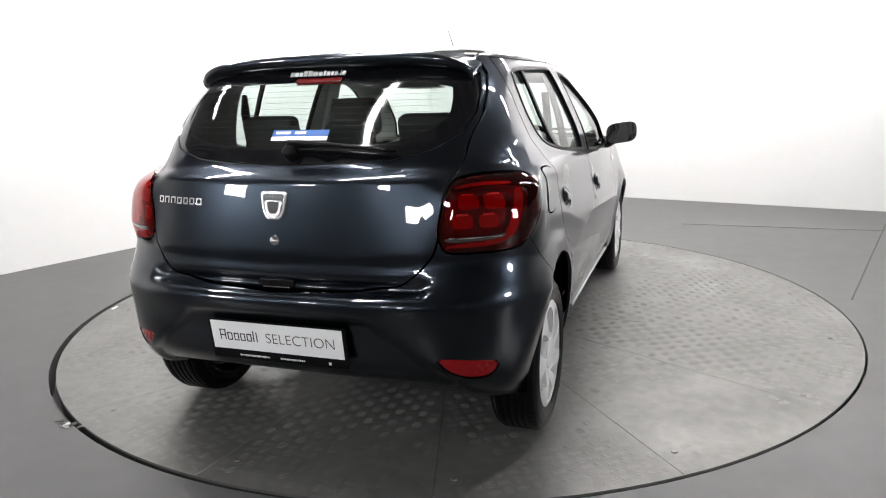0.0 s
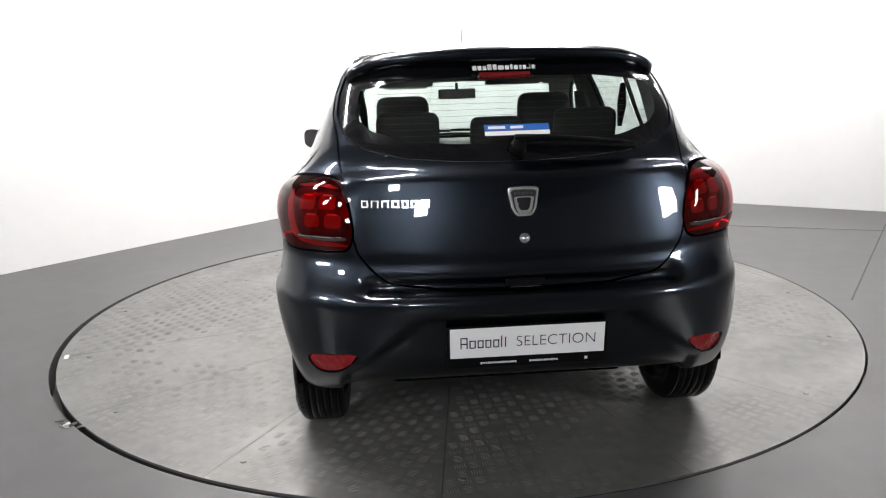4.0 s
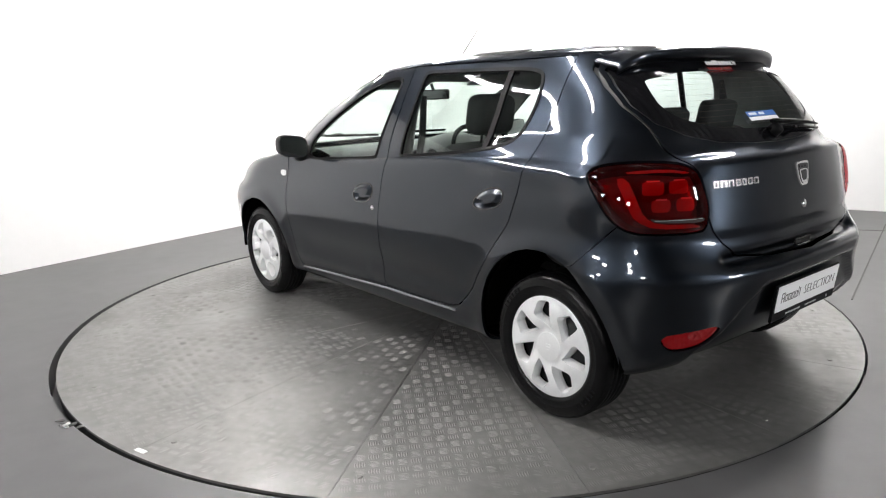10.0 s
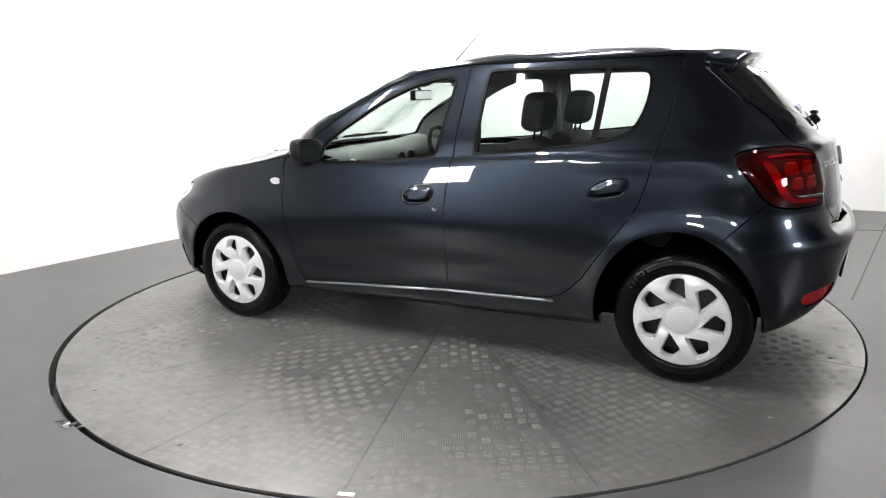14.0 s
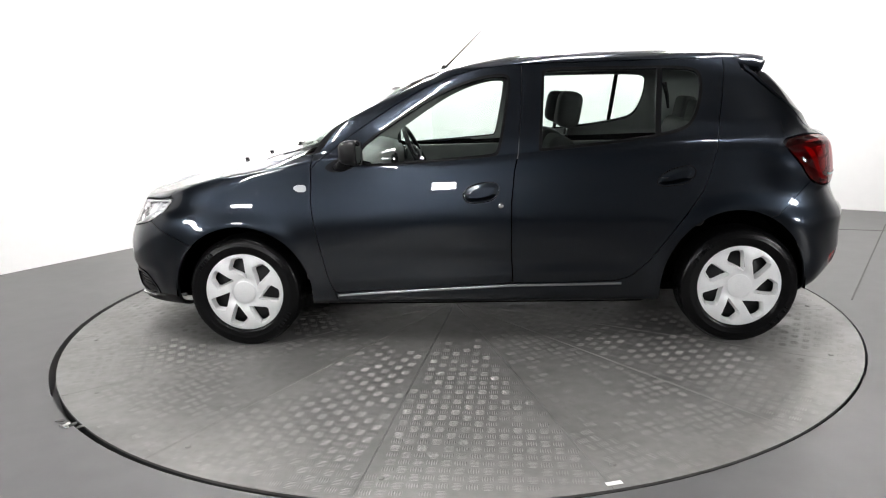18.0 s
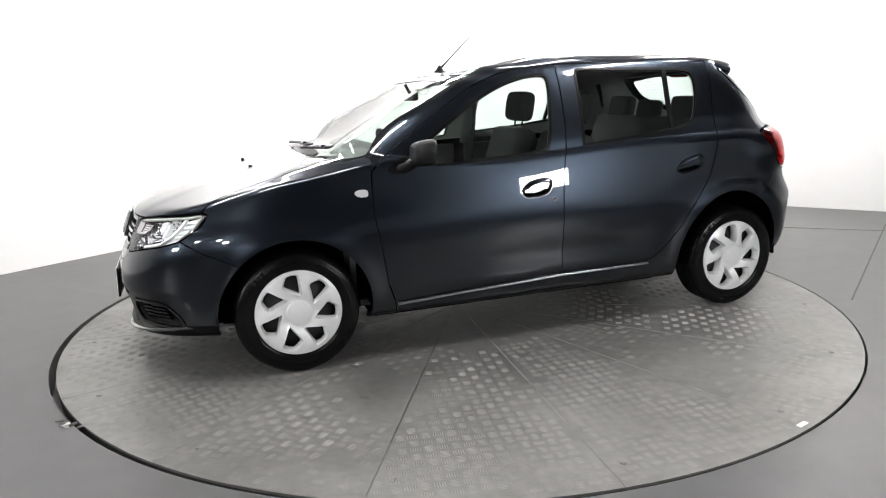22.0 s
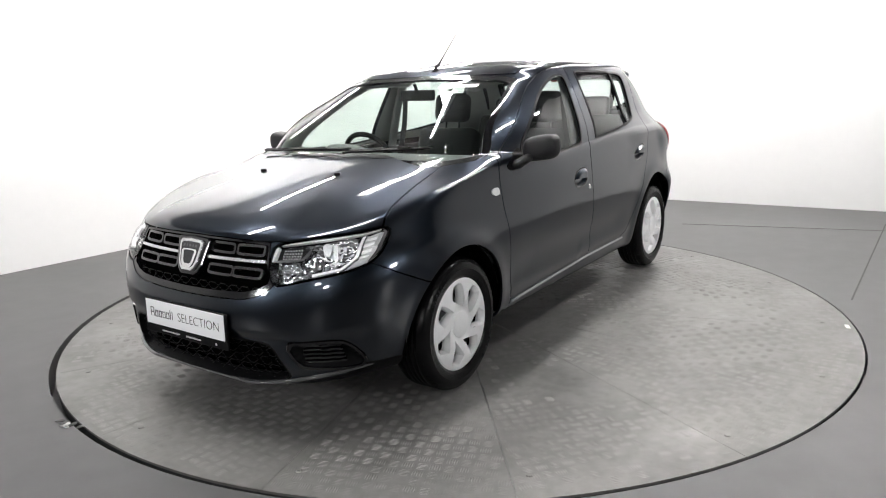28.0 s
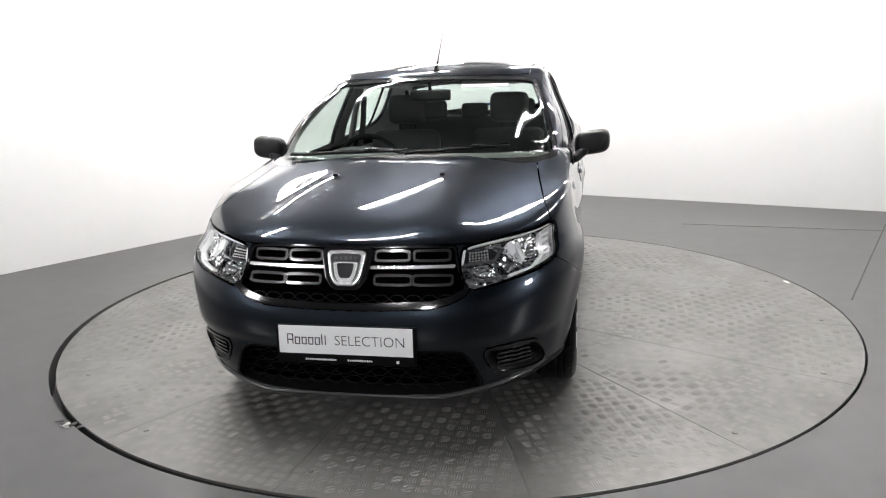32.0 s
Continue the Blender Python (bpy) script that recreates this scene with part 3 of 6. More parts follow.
def sculpt(v, n):
    """Pressed forms: arch flares, bumper steps, sill, bonnet folds, door swage."""
    x, y, z = v.T
    ay = np.abs(y)
    side = np.abs(n[:, 1]) ** 1.5
    rf = np.hypot(x - 1.297, z - .292)
    rr = np.hypot(x - HUB_R, (z - .29) * .95)
    d = .014 * np.exp(-((rf - .37) / .055) ** 2) * side * (z > .2)
    d += .014 * np.exp(-((rr - .40) / .060) ** 2) * side * (z > .2)
    # rear bumper: lower field set back
    e = outline_distance(end_view(v), REAR_STEP)
    d -= .022 * smooth(.010, -.016, e) * (x < -1.5)
    # bumper shelf with a crisp edge
    ridge = .652 - .030 * smooth(.45, .80, ay)
    d += .019 * np.where(z > ridge, 1 - (z - ridge) / .055, 1 - (ridge - z) / .14).clip(0, 1) * smooth(-1.42, -1.66, x) * smooth(.66, .40, ay)
    # tailgate ledge above the bumper
    d -= .030 * smooth(-.56, -.50, -ay) * np.exp(-((z - .700) / .022) ** 2) * smooth(-1.75, -1.85, x)
    # front bumper: field round the lower intake set back
    d -= .012 * smooth(.43, .40, z) * smooth(.215, .24, z) * smooth(.80, .72, ay) * smooth(1.72, 1.85, x)
    # bonnet folds
    fold = .215 + .20 * smooth(1.1, 1.95, x)
    d += .004 * smooth(fold + .045, fold - .025, ay) * smooth(.9, 1.15, x) * smooth(2.0, 1.9, x) * (z > .79) * np.abs(n[:, 2])
    # swage low on the doors
    d += .006 * np.exp(-((z - .36 - .02 * (x < 0)) / .035) ** 2) * side * smooth(.95, .75, x) * smooth(-.9, -.7, x)
    d -= .006 * np.exp(-((z - .46) / .06) ** 2) * side * smooth(.9, .6, x) * smooth(-.8, -.5, x)
    # tail lamps stand proud
    d += .014 * smooth(.03, -.05, outline_distance(rear_corner(v), TAIL_LAMP_RAW)) * (x < -1.2)
    # shoulder along the belt towards the lamp
    crest = .985 + .012 * smooth(-.7, -1.3, x)
    d += .013 * np.where(z > crest, 1 - (z - crest) / .06, 1 - (crest - z) / .22).clip(0, 1) * side * smooth(-.75, -1.1, x) * smooth(-1.8, -1.6, x)
    return d


BODY = make_sheet()
REST = BODY


def take(field, gap=.005):
    """Cuts a panel out of what is left of the body, with a joint round it."""
    global REST
    d = field(REST.v)
    piece = REST.cut(d + gap / 2)
    REST = REST.cut(gap / 2 - d)
    return piece


def patch(field, box, finer=1, source=None):
    """A piece of the body's skin, taken without cutting it: box is (x0, x1, y0, y1, z0, z1)."""
    s = source or BODY
    x0, x1, y0, y1, z0, z1 = box
    x, y, z = s.v.T
    s = s.crop((x > x0) & (x < x1) & (y > y0) & (y < y1) & (z > z0) & (z < z1))
    for _ in range(finer):
        s = s.fine()
    return s.cut(field(s.v))


# outlines: (x, z) on the flanks, (y, z) at both ends, (corner run, z) for the lamps
FRONT_DOOR = [(.893, .955), (.897, .87), (.899, .75), (.886, .665), (.84, .388), (.806, .287), (.515, .303), (-.14, .332),
              (-.134, .54), (-.137, .75), (-.155, .92), (-.175, 1.0), (-.18, 1.06), (-.197, 1.27), (-.202, 1.446),
              (0, 1.432), (.15, 1.400), (.30, 1.343), (.45, 1.262), (.60, 1.168), (.74, 1.075), (.84, 1.0)]
REAR_DOOR = [(-.14, .332), (-.50, .332), (-.672, .339), (-.745, .359), (-.841, .449), (-.947, .598), (-1.062, .755), (-1.09, .80),
             (-1.125, .90), (-1.15, 1.0), (-1.175, 1.10), (-1.205, 1.26), (-1.222, 1.385), (-1.226, 1.446),
             (-.202, 1.446), (-.197, 1.27), (-.18, 1.06), (-.175, 1.0), (-.155, .92), (-.137, .75), (-.134, .54)]
FRONT_PANE = rounded([(.655, .946), (.30, .968), (-.045, .988), (-.082, 1.0), (-.115, 1.174), (-.145, 1.345), (-.138, 1.388), (-.10, 1.400), (.0, 1.392),
                      (.14, 1.352), (.28, 1.29), (.42, 1.205), (.55, 1.12), (.645, 1.05)], 2)
SAIL = rounded([(.645, 1.050), (.75, .997), (.828, .962), (.80, .935), (.76, .928), (.655, .946)], 2)
REAR_PANE = rounded([(-.30, 1.0115), (-.277, 1.0105), (-.279, 1.035), (-.29, 1.2), (-.303, 1.37), (-.306, 1.405), (-.325, 1.420), (-.38, 1.421), (-.90, 1.415), (-1.06, 1.404), (-1.105, 1.375), (-1.108, 1.29),
                     (-1.09, 1.21), (-1.06, 1.14), (-1.01, 1.09), (-.75, 1.047)], 2)
WINDSCREEN = mirrored([(0, 1.412), (.30, 1.405), (.52, 1.394), (.594, 1.376), (.672, 1.22), (.728, 1.06), (.738, 1.000), (.64, .985), (0, .985)])
REAR_GLASS = mirrored([(0, 1.430), (.30, 1.425), (.55, 1.408), (.585, 1.385), (.607, 1.32), (.614, 1.25), (.588, 1.185), (.515, 1.138), (.387, 1.108), (.2, 1.094), (0, 1.089)])
TAILGATE = mirrored([(0, 1.446), (.45, 1.440), (.57, 1.425), (.60, 1.385), (.622, 1.32), (.630, 1.25), (.612, 1.175), (.605, 1.09), (.585, 1.03), (.572, .96), (.570, .875),
                     (.550, .805), (.51, .755), (.45, .705), (.28, .685), (0, .680)])
TAIL_LAMP = rounded([(-.666, 1.0), (-.70, 1.03), (-.80, 1.05), (-1.01, 1.056), (-1.19, 1.043), (-1.236, .986), (-1.269, .912), (-1.278, .868), (-1.262, .815),
                     (-1.20, .806), (-.961, .806), (-.87, .815), (-.80, .842), (-.74, .895)], 2)
HEAD_LAMP = rounded([(-1.592, .690), (-1.57, .735), (-1.542, .764), (-1.363, .783), (-1.20, .792), (-1.08, .798), (-.95, .811), (-.915, .806), (-.912, .785), (-.94, .748), (-.985, .715),
                     (-1.055, .683), (-1.213, .657), (-1.365, .641), (-1.53, .616), (-1.575, .611), (-1.597, .65)], 2)
GRILLE = mirrored([(0, .776), (.30, .774), (.405, .768), (.418, .70), (.462, .612), (.44, .592), (.40, .570), (.33, .553), (.15, .545), (0, .543)])
INTAKE = rounded(mirrored([(0, .388), (.30, .392), (.43, .388), (.46, .35), (.48, .30), (.505, .245), (.48, .220), (.42, .208), (.30, .203), (0, .200)]), 1)
FOG_POD = rounded([(-1.557, .390), (-1.40, .396), (-1.242, .398), (-1.173, .375), (-1.084, .300), (-1.105, .258), (-1.22, .258), (-1.367, .270), (-1.47, .280)], 1)
FOG_REAR = rounded([(-.985, .440), (-1.10, .455), (-1.305, .474), (-1.27, .440), (-1.20, .402), (-1.12, .385), (-1.04, .383), (-1.0, .405)], 1)
HANDLE_F = [(.114, .800), (.10, .826), (.073, .848), (.02, .864), (-.04, .867), (-.072, .855), (-.080, .830), (-.069, .798), (-.045, .772), (.003, .761), (.06, .758), (.095, .764)]
HANDLE_R = [(-.858, .850), (-.875, .876), (-.913, .902), (-.96, .920), (-1.013, .928), (-1.045, .918), (-1.053, .893), (-1.040, .862), (-1.01, .838), (-.95, .826), (-.90, .821), (-.868, .828)]
HOOD_TOP = [(2.03, 0), (2.02, .20), (2.005, .36), (1.995, .42), (1.96, .52), (1.88, .64), (1.80, .715), (1.735, .742), (1.69, .736), (1.62, .712), (1.55, .698), (1.35, .670), (1.12, .645), (.99, .645), (1.07, .45), (1.11, .25), (1.125, 0)]


def seam_x(z):
    return np.interp(z, [.2, .287, .388, .665, .75, .87, .955, 1.06], [.79, .806, .84, .886, .899, .897, .895, .87])


def arch(v):
    x, y, z = v.T
    rf = np.hypot(x - 1.297, z - .292) - .372
    rr = np.hypot((x + 1.258) * 1.07, (z - .285) * .93) - .388
    return np.maximum(np.minimum(rf, rr), .45 - np.abs(y))


REST = REST.cut(-arch(REST.v))
SKIN = REST      # whole skin with the arches open, for the lining

# windows first
ws = take(lambda v: np.maximum(outline_distance(end_view(v), WINDSCREEN), np.maximum(.05 - v[:, 0], .965 + .06 * (1 - (v[:, 1] / .7) ** 2) - v[:, 2])), 0)
rg = take(lambda v: np.maximum(outline_distance(end_view(v), REAR_GLASS), v[:, 0] + 1.2), .004)
panes = {}
for s in (1, -1):
    panes["front", s] = take(lambda v: np.maximum(outline_distance(side_view(v), FRONT_PANE), .4 - s * v[:, 1]), 0)
    panes["sail", s] = take(lambda v: np.maximum(outline_distance(side_view(v), SAIL), .4 - s * v[:, 1]), 0)
    panes["rear", s] = take(lambda v: np.maximum(outline_distance(side_view(v), REAR_PANE), .4 - s * v[:, 1]), 0)
# lamps and openings
lamps = {}
for s in (1, -1):
    lamps["tail", s] = take(lambda v: np.maximum(np.maximum(outline_distance(rear_corner(v), TAIL_LAMP), .3 - s * v[:, 1]), v[:, 0] + 1.2), .008)
    lamps["head", s] = take(lambda v: np.maximum(np.maximum(outline_distance(front_corner(v), HEAD_LAMP), .3 - s * v[:, 1]), 1.3 - v[:, 0]), .008)
    lamps["pod", s] = take(lambda v: np.maximum(np.maximum(outline_distance(front_corner(v), FOG_POD), .3 - s * v[:, 1]), 1.3 - v[:, 0]), .004)
    lamps["fog", s] = take(lambda v: np.maximum(np.maximum(outline_distance(rear_corner(v), FOG_REAR), .3 - s * v[:, 1]), v[:, 0] + 1.3), .004)
grille_skin = take(lambda v: np.maximum(outline_distance(end_view(v), GRILLE), 1.5 - v[:, 0]), .004)
intake_skin = take(lambda v: np.maximum(outline_distance(end_view(v), INTAKE), 1.6 - v[:, 0]), .003)

# painted panels
hood_poly = HOOD_TOP + [(x, -y) for x, y in HOOD_TOP[::-1]]
hood = panel("bonnet", take(lambda v: np.maximum(outline_distance(v[:, :2], hood_poly), .772 - v[:, 2]), .006), PAINT, car)
gate = panel("tailgate", take(lambda v: np.maximum(outline_distance(end_view(v), TAILGATE), v[:, 0] + 1.2), .007), PAINT, car)
doors = {}


def door_panel(name, sh, material, parent, label, handle):
    """A door's skin with the hole for the handle's cup."""
    return panel(name, sh.cut(-outline_distance(side_view(sh.v), rounded(handle, 1))), material, parent, label)


for s in (1, -1):
    doors["front", s] = door_panel("front_door", take(lambda v: np.maximum(outline_distance(side_view(v), FRONT_DOOR), .4 - s * v[:, 1])), PAINT, car, "", HANDLE_F)
    doors["rear", s] = door_panel("rear_door", take(lambda v: np.maximum(outline_distance(side_view(v), REAR_DOOR), .4 - s * v[:, 1])), PAINT, car, "", HANDLE_R)


def rear_bumper_field(v):
    x, y, z = v.T
    seam = -1.44 - (z - .665) * 1.02
    return np.maximum(np.maximum(x + 1.30, np.where(z > .66, x - seam, x + 1.40)), z - .86)


def front_bumper_field(v):
    x, y, z = v.T
    line = np.interp(np.abs(y) - x, [-2.2, -1.6, -1.04, -.70], [.62, .64, .690, .565])
    return np.maximum(1.30 - x, z - np.where(x > 1.9, np.maximum(line, .79), line))


rb = take(rear_bumper_field)
rear_bumper = panel("rear_bumper", rb, PAINT, car)
fb = take(front_bumper_field)
lip_piece = fb.cut(fb.v[:, 2] - np.where(fb.v[:, 0] > 1.86, .212 + .03 * smooth(.45, .75, np.abs(fb.v[:, 1])), .275))
fb_main = fb.cut(-(fb.v[:, 2] - np.where(fb.v[:, 0] > 1.86, .212 + .03 * smooth(.45, .75, np.abs(fb.v[:, 1])), .275)) + .002)
front_bumper = panel("front_bumper", fb_main, PAINT, car)
panel("lower_lip", lip_piece, BLACK_TRIM, front_bumper, "black plastic lower lip")
for s in (1, -1):
    panel("front_wing", take(lambda v: np.maximum(np.maximum(seam_x(v[:, 2]) - v[:, 0], .5 - s * v[:, 1]), v[:, 2] - 1.02)), PAINT, car)
panel("scuttle", take(lambda v: np.maximum(np.maximum(.75 - v[:, 0], .94 - v[:, 2]), np.abs(v[:, 1]) - .66), .003), BLACK_TRIM, car, "black plastic scuttle below the windscreen")
roof = panel("roof", take(lambda v: np.maximum(np.abs(v[:, 1]) - .553, 1.402 - v[:, 2]), .006), PAINT, car)
panel("body_frame", REST, PAINT, car)

# dark lining under all joints, open at the windows
lin = SKIN
lin = lin.cut(-(np.maximum(outline_distance(end_view(lin.v), WINDSCREEN) + .012, .05 - lin.v[:, 0])))
lin = lin.cut(-(np.maximum(outline_distance(end_view(lin.v), REAR_GLASS) + .030, lin.v[:, 0] + 1.2)))
for pane in (FRONT_PANE, REAR_PANE):
    lin = lin.cut(-(np.maximum(outline_distance(side_view(lin.v), pane) + .010, .4 - np.abs(lin.v[:, 1]))))
lin_lo = lin.cut(lin.v[:, 2] - .985)
part_arrays("inner_lining", lin_lo.v - lin_lo.n * np.where(np.abs(lin_lo.v[:, 0] + .05) > 1.45, .07, .024)[:, None], lin_lo.f, SEAM_DARK, car, "", -lin_lo.n)
LINER = mat("grey_headlining", (.26, .26, .255), .9, bump=.2, bump_scale=200)
lin_hi = lin.cut(.980 - lin.v[:, 2])
part_arrays("headlining", lin_hi.v - lin_hi.n * np.where((lin_hi.v[:, 0] < -1.40) & (lin_hi.v[:, 2] < 1.075), .07, .022)[:, None], lin_hi.f[:, ::-1], LINER, car, "pale grey fabric headlining and pillar trim", -lin_hi.n)
# underbody and wheel housings
bm = bmesh.new()
add_box(bm, (2.9, 1.36, .04), (.17, 0, .265), bevel=.01)
add_box(bm, (1.75, 1.34, .08), (.02, 0, .215), bevel=.02)
add_box(bm, (1.00, .92, .10), (1.36, 0, .225), bevel=.02)
add_box(bm, (.62, .92, .10), (-1.18, 0, .245), bevel=.02)
add_box(bm, (.26, 1.00, .06), (-1.60, 0, .345), bevel=.02)
add_box(bm, (.10, 1.30, .09), (-1.258, 0, .26), bevel=.02)
part("underbody", bm, SEAM_DARK, car)
for cx, rx, rz, cz in ((1.297, .380, .380, .292), (-1.258, .372, .426, .285)):
    for s in (1, -1):
        bm = bmesh.new()
        rows = []
        for y in (.812, .50):
            rows.append([bm.verts.new((cx + rx * math.cos(a), y * s, max(.275, cz + rz * math.sin(a)))) for a in np.linspace(-.12, math.pi + .12, 30)])
        for k in range(29):
            bm.faces.new((rows[0][k], rows[0][k + 1], rows[1][k + 1], rows[1][k]))
        bm.faces.new(rows[1])
        part("wheel_housing", bm, SEAM_DARK, car)
# ---------------------------------------------------------------- car: glazing and lamps
def ring_band(sh, poly, view, width):
    """The band of a sheet within width of an outline."""
    return sh.cut(-(outline_distance(view(sh.v), poly) + width))


def glass_part(name, sh, parent, material=None, label=""):
    ob = part_arrays(name, sh.v - sh.n * .006, sh.f, material or GLASS, parent, label, sh.n)
    return ob


windscreen = glass_part("windscreen", ws, car)
scr_top = ws.cut(-(outline_distance(end_view(ws.v), WINDSCREEN) + .022))
panel("windscreen_border", scr_top.moved(-.002 * np.ones(len(scr_top.v))), BLACK_GLOSS, windscreen, "black printed border")
rear_window = glass_part("rear_window", rg, gate, GLASS_DARK)


def frit(v):
    x, y, z = v.T
    e = outline_distance(end_view(v), REAR_GLASS)
    return -(e + np.interp(np.abs(y), [0, .35, .5, .6], [.055, .055, .065, .085]))


fr_band = rg.cut(frit(rg.v))
part_arrays("window_border", fr_band.v - fr_band.n * .0035, fr_band.f, BLACK_GLOSS, rear_window, "black printed border", fr_band.n)
# heating wires
WIRE = mat("heater_wire", (.10, .06, .045), .5, .4)
bm = bmesh.new()
for k in range(13):
    zc = 1.135 + k * .0205
    row = rg.v[(np.abs(rg.v[:, 2] - zc) < .02)]
    pts = []
    for yy in np.linspace(-.49, .49, 15):
        i = np.argmin(np.abs(rg.v[:, 1] - yy) + 2 * np.abs(rg.v[:, 2] - zc))
        pts.append((rg.v[i, 0] + .012 + (rg.v[i, 2] - zc) * -.8, yy, zc))
    tube(bm, pts, .0005, 4)
part("heater_grid", bm, WIRE, rear_window, "thin heating wires")
for s in (1, -1):
    d = doors["front", s]
    band = ring_band(panes["front", s], FRONT_PANE, side_view, .014)
    panel("window_frame", band, BLACK_TRIM, d, "black rubber window frame", .012, .003)
    inner = panes["front", s].cut(outline_distance(side_view(panes["front", s].v), FRONT_PANE) + .010)
    glass_part("window_pane", inner.moved(-.006 * np.ones(len(inner.v))), d)
    panel("mirror_base", panes["sail", s], BLACK_TRIM, d, "black plastic mirror triangle", .012, .004)
    d = doors["rear", s]
    sh = panes["rear", s]
    band = ring_band(sh, REAR_PANE, side_view, .014)
    panel("window_frame", band, BLACK_TRIM, d, "black rubber window frame", .012, .003)

    def bar_x(v):
        return np.abs(v[:, 0] - np.interp(v[:, 2], [1.06, 1.40], [-.872, -.900])) - .014
    panel("window_bar", sh.cut(np.maximum(bar_x(sh.v), outline_distance(side_view(sh.v), REAR_PANE) + .008)), BLACK_TRIM, d, "black upright window bar", .012, .002)
    glazed = sh.cut(outline_distance(side_view(sh.v), REAR_PANE) + .010)
    for sign in (1, -1):
        cutp = glazed.cut(np.where(bar_x(glazed.v) > -.004, -sign * (glazed.v[:, 0] + .885), 1))
        glass_part("window_pane" if sign > 0 else "quarter_pane", cutp.moved(-.006 * np.ones(len(cutp.v))), d)

def faceted_chrome(name, scale, color, rough=.08, metal=1.0, dist=.006):
    """Bright plated plastic pressed into many small facets."""
    m = mat(name, color, rough, metal)
    nt = m.node_tree
    co, vor, bp = (nt.nodes.new(k) for k in ("ShaderNodeTexCoord", "ShaderNodeTexVoronoi", "ShaderNodeBump"))
    vor.inputs["Scale"].default_value = scale
    bp.inputs["Strength"].default_value, bp.inputs["Distance"].default_value = 1.0, dist
    nt.links.new(co.outputs["Object"], vor.inputs["Vector"])
    nt.links.new(vor.outputs["Distance"], bp.inputs["Height"])
    nt.links.new(bp.outputs["Normal"], nt.nodes["Principled BSDF"].inputs["Normal"])
    return m


# tail lamps
RED_DEEP = mat("red_lens_dark", (.032, .0009, .002), .07, coat=1.0)
RED_FOG = faceted_chrome("red_fog_lens", 45, (.24, .005, .007), .12, 0.0, .004)
CLEAR_LENS = glass_material("clear_lens", (.985, .988, .99), gloss=.04)
SMOKE = mat("smoked_strip", (.085, .060, .060), .12, .3, coat=1.0)


LENS_BRIGHT = mat("bright_strip_edge", (.80, .78, .78), .2, .6)
HEAD_SILVER = faceted_chrome("lamp_reflector", 55, (.95, .96, .97), .14, .35, .010)
HEAD_CHROME = faceted_chrome("lamp_chrome", 40, (.93, .93, .95), .05, 1.0, .012)
HEAD_BAND = mat("lamp_bright_band", (.95, .96, .97), .2, .0, coat=1.0)
HEAD_SHELL = faceted_chrome("lamp_shell", 34, (.62, .63, .65), .10, .9, .012)
HEAD_GREY = mat("lamp_grey", (.045, .045, .048), .25, .5)


def square(u0, u1, z0, z1, r):
    """Outline of an upright square with small cut corners."""
    a, b = min(u0, u1), max(u0, u1)
    return [(a + r, z0), ((a + b) / 2, z0), (b - r, z0), (b, z0 + r), (b, (z0 + z1) / 2), (b, z1 - r), (b - r, z1), ((a + b) / 2, z1), (a + r, z1), (a, z1 - r), (a, (z0 + z1) / 2), (a, z0 + r)]


RED_PANE = glass_material("red_lamp_pane", (.66, .020, .030), gloss=.05)
LAMP_WALL = mat("lamp_inner_red", (.06, .022, .022), .4, noise_scale=40, vary=.3)
LAMP_BOARD = mat("lamp_board_red", (.085, .036, .036), .3)
LAMP_CELL = mat("lamp_cell_pale", (.40, .19, .18), .3, noise_scale=60, vary=.1)
LAMP_LINE = mat("lamp_line_pale", (.95, .75, .72), .25)
LAMP_GUIDE = mat("lamp_guide_pale", (.44, .24, .22), .25)


